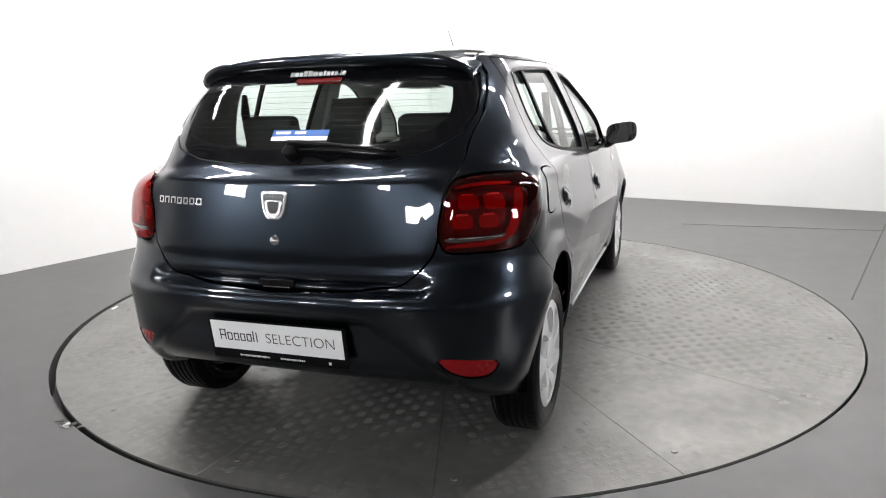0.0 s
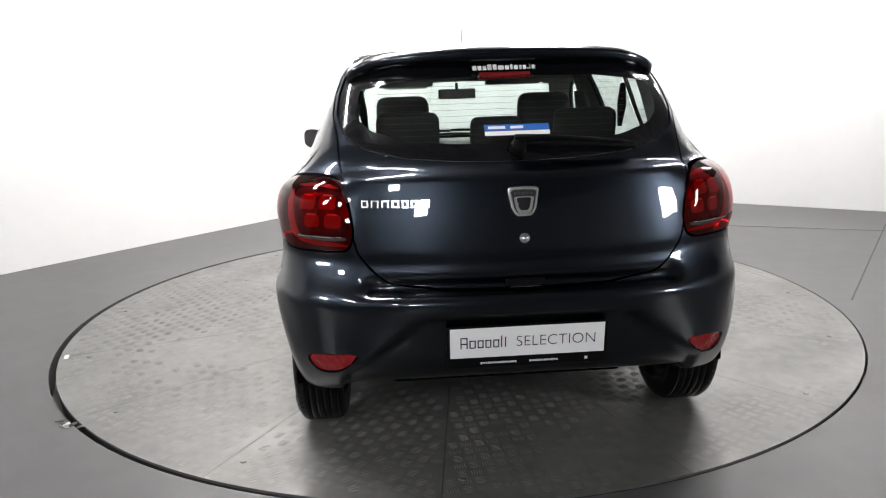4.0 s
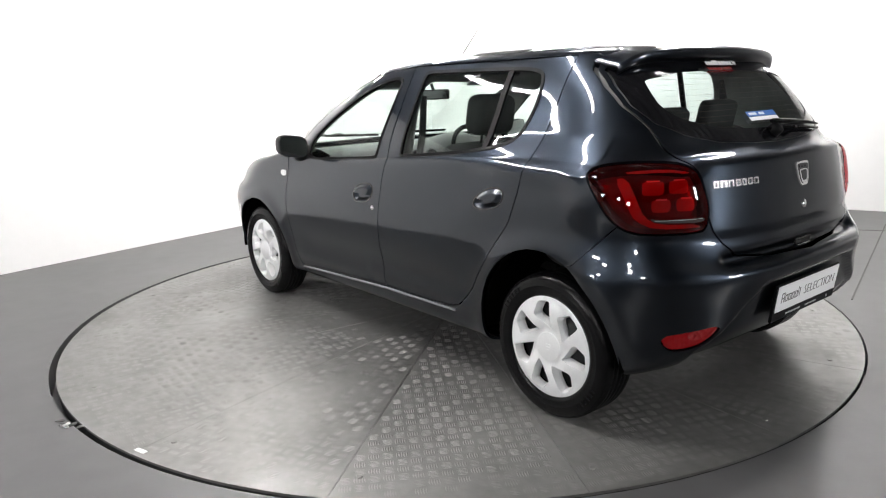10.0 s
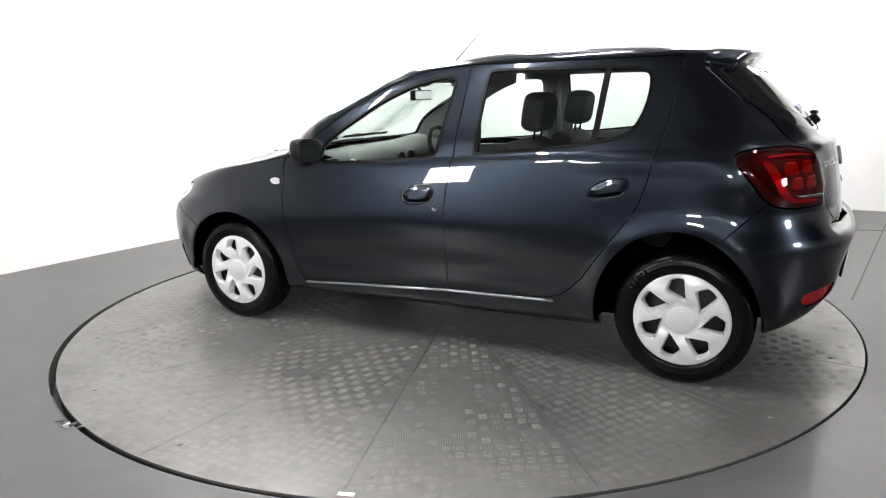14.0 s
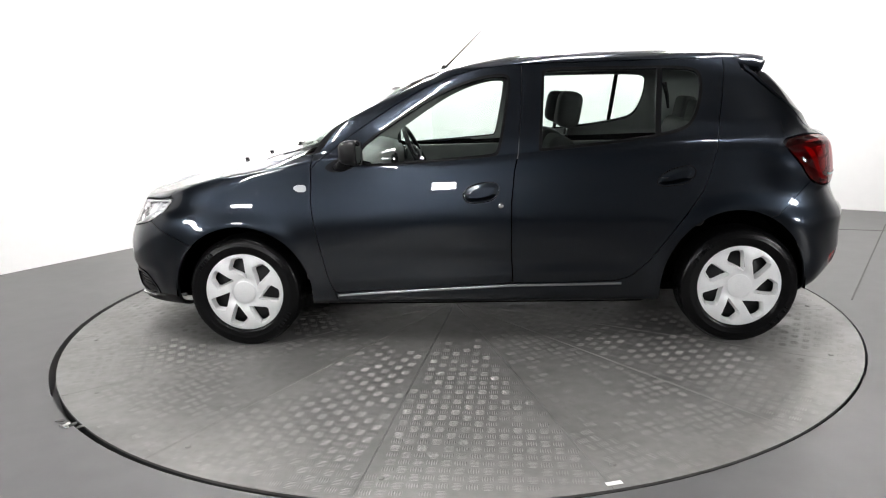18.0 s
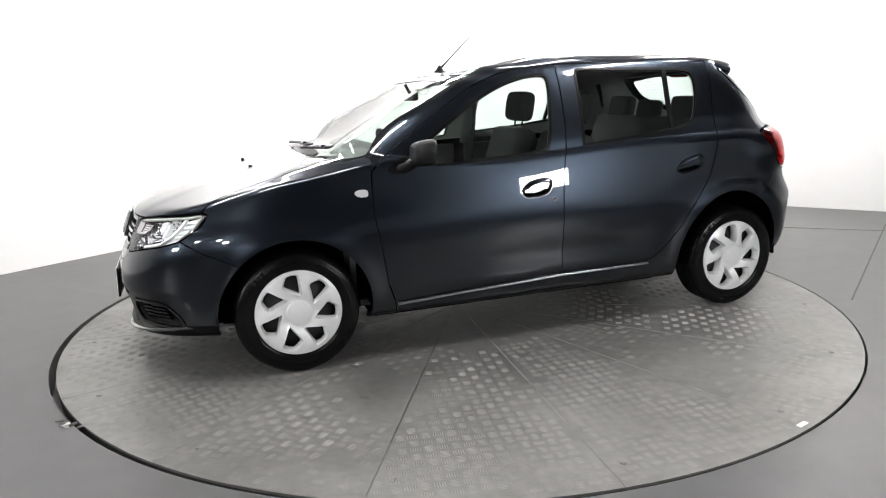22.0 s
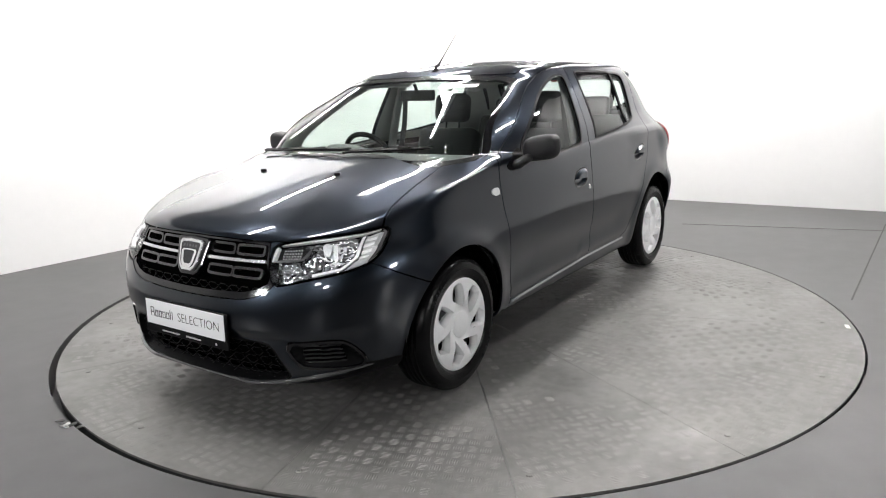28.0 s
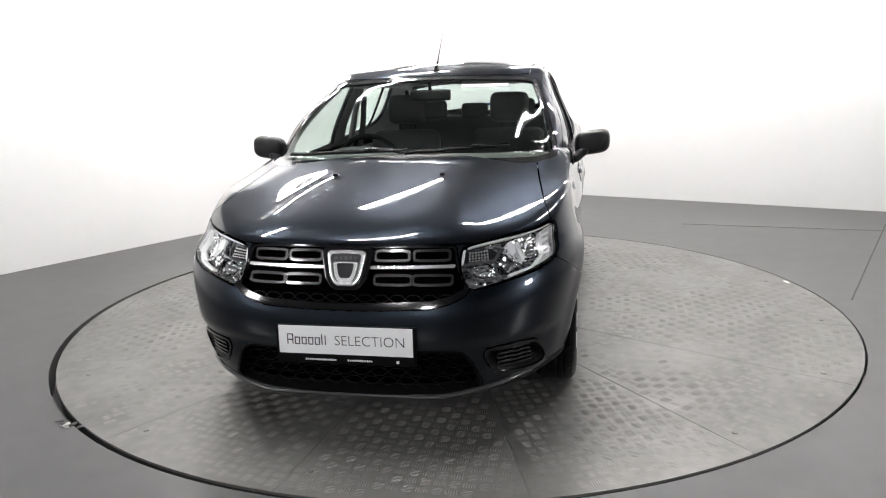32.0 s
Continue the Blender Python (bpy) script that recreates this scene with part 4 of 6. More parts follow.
def tail_lamp(s):
    """Red lens over a hollow housing; the four cells stand on a flat board facing the rear."""
    sh = lamps["tail", s]
    root = part_arrays("tail_lamp", sh.v - sh.n * .050, sh.f, LAMP_WALL, car, "dark red tail lamp with four square cells", sh.n)
    part_arrays("lens", sh.v + sh.n * .001, sh.f, RED_PANE, root, "deep red lens", sh.n)
    rim = sh.cut(-(outline_distance(rear_corner(sh.v), TAIL_LAMP) + .005))
    panel("lamp_rim", rim, RED_DEEP, root, "dark red rim", .07, -.001)
    fine = sh.fine().fine()

    def skin(name, poly, material, lift, label, n=1):
        p = fine.cut(outline_distance(rear_corner(fine.v), rounded(poly, n)))
        part_arrays(name, p.v + p.n * lift, p.f, material, root, label, p.n)
    skin("lamp_board", [(-1.255, 1.02), (-1.08, 1.03), (-.905, 1.025), (-.93, .94), (-.97, .865), (-1.25, .865)], LAMP_BOARD, -.034, "red board")
    for u0, u1, z0, z1 in ((-1.180, -1.075, .950, 1.004), (-1.050, -.935, .948, 1.004), (-1.218, -1.115, .886, .934), (-1.085, -.985, .886, .932)):
        skin("lamp_cell", square(u0, u1, z0, z1, .010), LAMP_CELL, -.026, "square lamp cell")
        mid, half_w = (u0 + u1) / 2, abs(u1 - u0) * .30
        skin("cell_edge", [(mid - half_w, z1 - .004), (mid + half_w, z1 - .004), (mid + half_w, z1 + .003), (mid - half_w, z1 + .003)], LAMP_LINE, -.022, "bright upper edge of a cell", 0)
    skin("light_guide", [(-.80, 1.012), (-.86, 1.018), (-.90, .945), (-.945, .870), (-1.02, .838), (-1.25, .832), (-1.25, .818), (-1.0, .820), (-.90, .850), (-.85, .92)], LAMP_GUIDE, -.020, "L-shaped light guide")
    skin("brow", [(-.86, 1.036), (-1.06, 1.044), (-1.18, 1.032), (-1.18, 1.024), (-1.06, 1.034), (-.87, 1.027)], LAMP_CELL, -.016, "upper light guide")
    skin("reverse_strip", [(-1.250, .862), (-1.11, .860), (-1.0, .862), (-.975, .868), (-.972, .860), (-1.0, .852), (-1.10, .848), (-1.247, .846)], SMOKE, .002, "smoked clear strip")
    skin("strip_edge", [(-1.235, .861), (-1.10, .860), (-.99, .861), (-.99, .858), (-1.10, .857), (-1.235, .858)], LENS_BRIGHT, .0035, "bright line in the clear strip", 0)


def head_lamp(s):
    sh = lamps["head", s]
    root = part_arrays("head_lamp", sh.v - sh.n * .060, sh.f, HEAD_SHELL, car, "clear headlamp with bright reflectors inside", sh.n)
    fine = sh.fine().fine()
    lens = part_arrays("lens", sh.v - sh.n * .001, sh.f, CLEAR_LENS, root, "clear plastic lens", sh.n)
    rim = sh.cut(-(outline_distance(front_corner(sh.v), HEAD_LAMP) + .005))
    panel("lamp_rim", rim.moved(-.004 * np.ones(len(rim.v))), BLACK_GLOSS, root, "gloss black lamp rim", .05)

    def cell(name, poly, material, lift, depth=.02, label="", n=1):
        p = fine.cut(outline_distance(front_corner(fine.v), rounded(poly, n)))
        if len(p.f):
            panel(name, p, material, root, label, depth, lift)

    def bowl(name, poly, centre, r, material, deep, lift, label):
        """A hollow reflector: the middle lies deeper."""
        p = fine.cut(outline_distance(front_corner(fine.v), rounded(poly, 2)))
        c = front_corner(p.v)
        q = ((c[:, 0] - centre[0]) / r[0]) ** 2 + ((c[:, 1] - centre[1]) / r[1]) ** 2
        p = p.moved(lift - deep * (1 - np.minimum(q, 1)))
        nn = np.zeros_like(p.v)
        fn = np.cross(p.v[p.f[:, 1]] - p.v[p.f[:, 0]], p.v[p.f[:, 2]] - p.v[p.f[:, 0]])
        for k in range(3):
            np.add.at(nn, p.f[:, k], fn)
        nn /= np.maximum(np.linalg.norm(nn, axis=1), 1e-12)[:, None]
        part_arrays(name, p.v, p.f, material, root, label, nn)
    # brow, indicator cell, divider
    cell("brow", [(-1.575, .748), (-1.537, .762), (-1.363, .778), (-1.083, .792), (-.96, .803), (-.96, .799), (-1.083, .787), (-1.208, .782), (-1.307, .775), (-1.373, .770), (-1.545, .756)], HEAD_BAND, -.010, .02, "bright upper strip", 0)
    cell("side_strip", [(-1.585, .700), (-1.55, .752), (-1.535, .752), (-1.572, .700)], HEAD_BAND, -.010, .02, "bright inner strip", 0)
    cell("divider", [(-1.580, .704), (-1.416, .716), (-1.365, .746), (-1.355, .740), (-1.409, .708), (-1.577, .697)], CHROME, -.010, .02, "chrome divider", 0)
    cell("indicator", [(-1.541, .752), (-1.386, .756), (-1.364, .747), (-1.408, .719), (-1.566, .708)], HEAD_GREY, -.036, .02, "grey indicator cell", 0)
    # sparkle on the indicator cell, painted as rows of small white dots
    for k in range(7):
        for j in range(4):
            u, w = -1.535 + k * .016 + j * .006, .715 + j * .0095 + k * .0008
            cell("bead", [(u, w), (u + .007, w), (u + .007, w + .005), (u, w + .005)], HEAD_BAND, -.030, .004, "", 0)
    # lower cell with its small bowl
    bowl("low_reflector", [(-1.545, .692), (-1.49, .700), (-1.43, .698), (-1.42, .672), (-1.47, .652), (-1.545, .640)], (-1.49, .675), (.07, .035), HEAD_CHROME, .03, -.020, "small bright bowl")
    cell("dark_wall", [(-1.358, .728), (-1.346, .737), (-1.318, .679), (-1.363, .668), (-1.395, .700)], HEAD_CHROME, -.022, .03, "bright inner wall", 0)
    # main bowl, bulb shield
    bowl("main_reflector", [(-1.335, .745), (-1.285, .772), (-1.16, .782), (-1.092, .779), (-1.112, .729), (-1.203, .691), (-1.316, .680)], (-1.21, .735), (.13, .055), HEAD_CHROME, .035, -.016, "bright bowl reflector")
    cell("reflector_core", [(-1.236, .764), (-1.210, .766), (-1.220, .712), (-1.244, .703)], HEAD_BAND, -.030, .02, "bulb shield")
    # a glint in the bowl, put in as a white plate
    cell("glint_plate", [(-1.300, .768), (-1.245, .768), (-1.252, .736), (-1.292, .734)], HEAD_BAND, -.028, .01, "white plate painted as a glint of the bowl")
    # running light: an L along the foot and up the outer side
    cell("running_light", [(-1.366, .659), (-1.206, .679), (-1.130, .712), (-1.070, .780), (-1.052, .782), (-1.110, .712), (-1.176, .682), (-1.211, .670), (-1.366, .649)], HEAD_BAND, -.006, .02, "bright L-shaped running light", 0)
    cell("outer_reflector", [(-1.098, .712), (-1.045, .780), (-.955, .796), (-.945, .786), (-1.05, .694), (-1.18, .674)], HEAD_SILVER, -.022, .02, "faceted outer reflector", 0)
    for k in range(4):
        u, w = -1.050 - k * .016, .772 - k * .018
        cell("facet", [(u, w), (u + .068 - k * .004, w + .006), (u + .058 - k * .004, w - .004), (u - .008, w - .009)], HEAD_BAND, -.014, .006, "bright facet", 0)
    cell("outer_edge", [(-.952, .804), (-.928, .790), (-.975, .738), (-1.045, .692), (-1.058, .696), (-.990, .742), (-.950, .788)], CHROME, -.006, .02, "chrome outer edge", 0)


for s in (1, -1):
    tail_lamp(s)
    head_lamp(s)
    panel("rear_reflector", lamps["fog", s], RED_FOG, rear_bumper, "red rear reflector", .02, -.006)
    # fog lamp pod: recessed black cup with slats
    sh = lamps["pod", s]
    depth = .045 * smooth(-.008, -.05, outline_distance(front_corner(sh.v), FOG_POD))
    pod = part_arrays("fog_lamp_cover", sh.v - sh.n * depth[:, None], sh.f, BLACK_TRIM, front_bumper, "black slatted fog lamp blank")
    ring = sh.cut(-(outline_distance(front_corner(sh.v), FOG_POD) + .014))
    panel("pod_rim", ring, BLACK_GLOSS, pod, "gloss black raised rim", .02, .005)
    fine = sh.fine()
    for k in range(5):
        z0 = .296 + k * .018
        poly = [(-1.44 - .004 * k, z0), (-1.20 - .008 * k, z0 - .006), (-1.195 - .008 * k, z0 + .004), (-1.44 - .004 * k, z0 + .010)]
        p = fine.cut(outline_distance(front_corner(fine.v), poly))
        if len(p.f):
            panel("slat", p, BLACK_GLOSS, pod, "", .02, -.012)
# ---------------------------------------------------------------- car: wheels
STEEL_DARK = mat("dark_steel", (.022, .022, .023), .5, .6, noise_scale=20)


def densify(pts, n=4):
    """Corner points eased a little, with more points between."""
    out = []
    for a, b in zip(pts, pts[1:] + pts[:1]):
        out += [(a[0] + (b[0] - a[0]) * t, a[1] + (b[1] - a[1]) * t) for t in np.linspace(.12, .88, n)]
    return out


def wheel(x, s):
    """Tyre, steel disc and seven-spoke hub cap; s is the side."""
    root = part("wheel", box_bm((.02, .02, .02), (0, 0, 0)), STEEL_DARK, car)
    root.data = root.data.copy()
    bm = bmesh.new()
    # steel disc and drum seen through the cap
    lathe(bm, [(.001, .060), (.06, .058), (.12, .045), (.16, .030), (.192, .030), (.197, -.02), (.185, -.06)], 40, "Y")
    for k in range(5):
        a = 2 * math.pi * k / 5 + .3
        lathe(bm, [(.0005, .072), (.010, .072), (.010, .05)], 6, "Y", Matrix.Translation((.055 * math.cos(a), 0, .055 * math.sin(a))))
    root.data.clear_geometry()
    bm.to_mesh(root.data)
    bm.free()
    root.data.shade_smooth()
    tagged(root, "wheel with black tyre and silver hub cap")
    # tyre
    bm = bmesh.new()
    prof = [(.186, .060), (.198, .066), (.206, .076), (.213, .086), (.228, .091), (.250, .0935), (.252, .0945), (.254, .0935), (.268, .092), (.282, .087), (.290, .080), (.2935, .076), (.296, .068)]
    tread = []
    for h in (.052, .026, 0.0, -.026, -.052):
        tread += [(.301, h + .011), (.302, h), (.301, h - .011), (.295, h - .0125), (.295, h - .0135)]
    prof2 = prof + tread[:-2] + [(.296, -.068)] + [(r, -h) for r, h in prof[::-1]]
    lathe(bm, prof2, 72, "Y")
    tyre = part("tyre", bm, RUBBER, root, "black rubber tyre", True)
    # shoulder blocks round the tread
    bm = bmesh.new()
    for k in range(60):
        a = 2 * math.pi * k / 60
        m = Matrix.Rotation(a, 4, "Y") @ Matrix.Translation((.294, .066, 0)) @ Matrix.Rotation(math.radians(24), 4, "Z")
        add_box(bm, (.010, .020, .022), (0, 0, 0), None)
        bmesh.ops.transform(bm, matrix=m, verts=bm.verts[-8:])
        bm.verts.ensure_lookup_table()
    tagged(part("tyre_tread", bm, RUBBER, tyre), kind="stuff")
    # raised marks on the wall of the tyre
    bm = bmesh.new()
    for a0 in (0.5, 3.6):
        for k in range(6):
            a = a0 + k * .085
            m = Matrix.Rotation(-a, 4, "Y") @ Matrix.Translation((.262, .0935, 0))
            add_box(bm, (.018, .002, .012 if k % 2 else .006), (0, 0, 0))
            bmesh.ops.transform(bm, matrix=m, verts=bm.verts[-8:])
            bm.verts.ensure_lookup_table()
    tagged(part("tyre_relief", bm, BLACK_TRIM, tyre), kind="stuff")
    # hub cap: a dished disc with seven openings
    nr, nt_ = 30, 224
    rr = np.linspace(.0005, .213, nr)
    tt = np.linspace(0, 2 * np.pi, nt_, endpoint=False)
    R, T = np.meshgrid(rr, tt, indexing="ij")
    dome = .078 + .004 * smooth(.075, .055, R) + .014 * smooth(.055, .12, R) - .007 * smooth(.15, .213, R) - .005 * smooth(.207, .213, R)
    # spokes crowned between the openings
    phase = (T * 7 / (2 * np.pi)) % 1
    dome = dome + .004 * np.cos(2 * np.pi * (phase - .72 - .9 * (R - .1))) * smooth(.06, .11, R) * smooth(.205, .17, R)
    v = np.stack([R * np.sin(T), dome, R * np.cos(T)], -1).reshape(-1, 3)
    i, j = np.meshgrid(np.arange(nr - 1), np.arange(nt_), indexing="ij")
    a, b = (i * nt_ + j).ravel(), (i * nt_ + (j + 1) % nt_).ravel()
    f = np.concatenate([np.stack([a, b + nt_, b], 1), np.stack([a, a + nt_, b + nt_], 1)])
    fn = np.cross(v[f[:, 1]] - v[f[:, 0]], v[f[:, 2]] - v[f[:, 0]])
    n = np.zeros_like(v)
    for k in range(3):
        np.add.at(n, f[:, k], fn)
    n /= np.maximum(np.linalg.norm(n, axis=1), 1e-12)[:, None]
    if n[:, 1].sum() < 0:
        f, n = f[:, ::-1], -n
    cap = Sheet(v, n, f)
    holes = []
    for k in range(7):
        base = -2 * math.pi * k / 7
        quad = []
        for r, deg in ((.93, -3), (.945, 7), (.93, 17), (.72, 31), (.40, -8), (.385, -15)):
            a_ = base - math.radians(deg)
            quad.append((-.205 * r * math.sin(a_), .205 * r * math.cos(a_)))
        quad = densify(quad)
        holes.append(quad)
        cap = cap.cut(-outline_distance(cap.v[:, [0, 2]], quad))
    hub = panel("hub_cap", cap, SILVER, root, "silver seven-spoke plastic hub cap", .006)
    for quad in holes:
        # slanting walls of the opening
        q = np.array(quad)
        c = q.mean(0)
        bm = bmesh.new()
        rows = []
        for shrink, y in ((.0, None), (.20, -.026), (.21, -.040)):
            ring = []
            for p in q:
                w = c + (p - c) * (1 - shrink)
                r_ = float(np.hypot(*p))
                top = .078 + .004 * (1 - min(1, max(0, (r_ - .055) / .02))) + .014 * min(1, max(0, (r_ - .055) / .065)) - .007 * min(1, max(0, (r_ - .15) / .07)) ** 1.6
                ring.append(bm.verts.new((w[0], top - .001 if y is None else top + y, w[1])))
            rows.append(ring)
        for u, w in zip(rows, rows[1:]):
            for i in range(len(u)):
                j = (i + 1) % len(u)
                bm.faces.new((u[i], u[j], w[j], w[i]))
        part("opening_wall", bm, SILVER, hub)
    bm = bmesh.new()
    lathe(bm, [(.0005, .0865), (.058, .0862), (.061, .0850), (.062, .078)], 40, "Y")
    part("centre_cap", bm, SILVER, hub, "round centre cap", True)
    bm = bmesh.new()
    for w_, h_ in ((.030, .010), (.022, -.002), (.012, -.013)):
        add_box(bm, (w_, .002, .004), (0, .0868, h_))
    part("emblem", bm, SILVER, hub, "small raised emblem")
    root.matrix_basis = pose(x, .745 * s, HUB_Z + .006, 0, 0, 0) @ (Matrix() if s > 0 else pose(0, 0, 0, 0, 0, 180))
    return root


for x in (HUB_F, HUB_R):
    for s in (1, -1):
        wheel(x, s)
# ---------------------------------------------------------------- car: outside fittings
def near(cols, at, mask):
    """Place and normal of the body near a point of one of its views."""
    idx = np.where(mask)[0]
    d2 = ((BODY.v[idx][:, cols] - at) ** 2).sum(1)
    pick = np.argsort(d2)[:10]
    w = 1 / (d2[pick] + 1e-5) ** 1.5
    w /= w.sum()
    i = idx[pick]
    return (BODY.v[i] * w[:, None]).sum(0), Vector((BODY.n[i] * w[:, None]).sum(0)).normalized()


def on_side(x, z, s):
    """Place and normal of the flank at (x, z)."""
    p, n = near([0, 2], (x, z), BODY.v[:, 1] * s > .3)
    return Vector((x, float(p[1]), z)), n


def on_end(y, z, front):
    p, n = near([1, 2], (y, z), (BODY.v[:, 0] > 1.2) if front else (BODY.v[:, 0] < -1.2))
    return Vector((float(p[0]), y, z)), n


def side_patch(poly, s, finer=2):
    p = np.array(poly)
    return patch(lambda v: np.maximum(outline_distance(side_view(v), poly), .4 - s * v[:, 1]),
                 (p[:, 0].min() - .06, p[:, 0].max() + .06, min(.4 * s, 1.2 * s), max(.4 * s, 1.2 * s), p[:, 1].min() - .05, p[:, 1].max() + .05), finer)


LENS_WHITE = mat("clear_white_lens", (.78, .80, .82), .12, .3, coat=1.0)


def renormal(sh):
    """The same sheet with normals from its faces."""
    nn = np.zeros_like(sh.v)
    fn = np.cross(sh.v[sh.f[:, 1]] - sh.v[sh.f[:, 0]], sh.v[sh.f[:, 2]] - sh.v[sh.f[:, 0]])
    for k in range(3):
        np.add.at(nn, sh.f[:, k], fn)
    return Sheet(sh.v, nn / np.maximum(np.linalg.norm(nn, axis=1), 1e-12)[:, None], sh.f)


def door_handle(door, outline, s):
    """Oval cup pressed into the door, with a grip bridging its upper half."""
    oval = rounded(outline, 1)
    sh = side_patch(oval, s, 3)
    e = outline_distance(side_view(sh.v), oval)
    c = np.mean(np.array(outline), 0)
    dish = renormal(Sheet(sh.v - sh.n * (.002 + .016 * smooth(-.004, -.030, e))[:, None], sh.n, sh.f))
    root = part_arrays("door_handle", dish.v, dish.f, PAINT, door, "body-coloured pull handle in an oval cup", dish.n)
    panel("cup_rim", sh.cut(-(e + .0045)), BLACK_GLOSS, root, "fine dark rim", .008, .0015)
    tilt = .10 if c[0] > -.5 else .16

    def grip_field(v):
        return np.maximum(outline_distance(side_view(v), oval) + .007, c[1] - .006 - tilt * (c[0] - v[:, 0]) * .3 - v[:, 2])
    g = sh.cut(grip_field(sh.v))
    eg = outline_distance(side_view(g.v), oval)
    lift = .003 + .013 * smooth(-.004, -.030, eg)
    panel("grip", renormal(Sheet(g.v + g.n * lift[:, None], g.n, g.f)), PAINT, root, "painted grip", .012, 0)


for s in (1, -1):
    door_handle(doors["front", s], HANDLE_F, s)
    door_handle(doors["rear", s], HANDLE_R, s)
    # lock
    p, n = on_side(-.084, .745, s)
    bm = bmesh.new()
    lathe(bm, [(.0005, .004), (.009, .004), (.010, .003), (.0125, .003), (.0135, 0), (.0135, -.01)], 20, "Z")
    lock = part("door_lock", bm, CHROME, doors["front", s], "round chrome door lock", True)
    lock.matrix_basis = Matrix.Translation(p) @ n.to_track_quat("Z", "Y").to_matrix().to_4x4()
    # side repeater
    rep = rounded([(.993, .855), (.968, .871), (.925, .869), (.920, .850), (.923, .834), (.968, .833)], 1)
    panel("side_repeater", side_patch(rep, s, 3), LENS_WHITE, car, "clear white side indicator", .006, .006)

# fuel flap on the far flank
flap = rounded([(-1.215, 1.005), (-1.225, 1.030), (-1.34, 1.035), (-1.365, 1.015), (-1.372, .900), (-1.35, .872), (-1.255, .868), (-1.23, .885)], 1)
fl = side_patch(flap, -1)
panel("fuel_flap", fl, PAINT, car, "", .004, .003)
band = side_patch(rounded([(x + (.006 if x > -1.29 else -.006), z + (.006 if z > .95 else -.006)) for x, z in
                           [(-1.215, 1.005), (-1.225, 1.030), (-1.34, 1.035), (-1.365, 1.015), (-1.372, .900), (-1.35, .872), (-1.255, .868), (-1.23, .885)]], 1), -1)
part_arrays("flap_joint", band.v + band.n * .0012, band.f, SEAM_DARK, car, "", band.n)


def wing_mirror(s):
    bm = bmesh.new()
    # housing: a rounded shell, deeper at the front
    n_u, n_v = 28, 16
    cx, cy, cz = .675, .905, 1.032
    rows = []
    for i in range(n_v + 1):
        a = math.pi / 2 * i / n_v
        row = []
        depth = .085 * math.sin(a) ** .8
        sc = max(.001, math.cos(a) ** .42)
        for j in range(n_u):
            b = 2 * math.pi * j / n_u
            cb, sb = math.cos(b), math.sin(b)
            py = math.copysign(abs(cb) ** .55, cb) * .092 * sc
            pz = math.copysign(abs(sb) ** .60, sb) * (.066 if sb > 0 else .060) * sc
            pz += .012 * (py / .09)
            row.append(bm.verts.new((cx - .045 + depth, (cy + py) * s, cz + pz)))
        rows.append(row)
    for a_, b_ in zip(rows, rows[1:]):
        for j in range(n_u):
            f = (a_[j], a_[(j + 1) % n_u], b_[(j + 1) % n_u], b_[j])
            bm.faces.new(f if s > 0 else f[::-1])
    # lip round the glass
    lip = [bm.verts.new((cx - .058, cy * s + (v.co.y - cy * s) * .97, cz + (v.co.z - cz) * .97)) for v in rows[0]]
    lip2 = [bm.verts.new((cx - .052, cy * s + (v.co.y - cy * s) * .90, cz + (v.co.z - cz) * .90)) for v in rows[0]]
    for a_, b_ in ((lip, rows[0]), (lip2, lip)):
        for j in range(n_u):
            bm.faces.new((a_[j], a_[(j + 1) % n_u], b_[(j + 1) % n_u], b_[j]))
    bmesh.ops.recalc_face_normals(bm, faces=bm.faces[:])
    shell_m = mat("grey_black_plastic", (.012, .012, .013), .4, spec=.2, bump=.2, bump_scale=400)
    root = part("wing_mirror", bm, shell_m, car, "black plastic wing mirror", True)
    bm = bmesh.new()
    poly = [(v * .088, w * .060) for v, w in [(math.copysign(abs(math.cos(t)) ** .55, math.cos(t)), math.copysign(abs(math.sin(t)) ** .6, math.sin(t))) for t in [2 * math.pi * k / 28 for k in range(28)]]]
    prism(bm, poly, 0, .004, lambda u, v, h: (cx - .054 + h, (cy + u) * s, cz + v + .012 * u / .09))
    part("mirror_glass", bm, mat("mirror_silver", (.86, .87, .88), .02, 1.0), root, "mirror glass")
    bm = bmesh.new()
    tube(bm, [(.735, .785 * s, .955), (.725, .82 * s, .962), (.705, .85 * s, .985), (.69, .87 * s, 1.0)], [(.045, .028), (.040, .024), (.034, .022), (.03, .022)], 14)
    part("mirror_foot", bm, shell_m, root, "black mirror foot", True)


wing_mirror(1)
wing_mirror(-1)

# spoiler over the rear window
bm = bmesh.new()
cols = []
def roof_z(x, y):
    """Height of the roof skin."""
    i = np.where((BODY.v[:, 2] > 1.3) & (np.abs(BODY.v[:, 0] - x) < .10) & (np.abs(BODY.v[:, 1] - y) < .08))[0]
    w = 1 / (((BODY.v[i][:, :2] - (x, y)) ** 2).sum(1) + 2e-4) ** 2
    return float((BODY.v[i, 2] * w).sum() / w.sum())


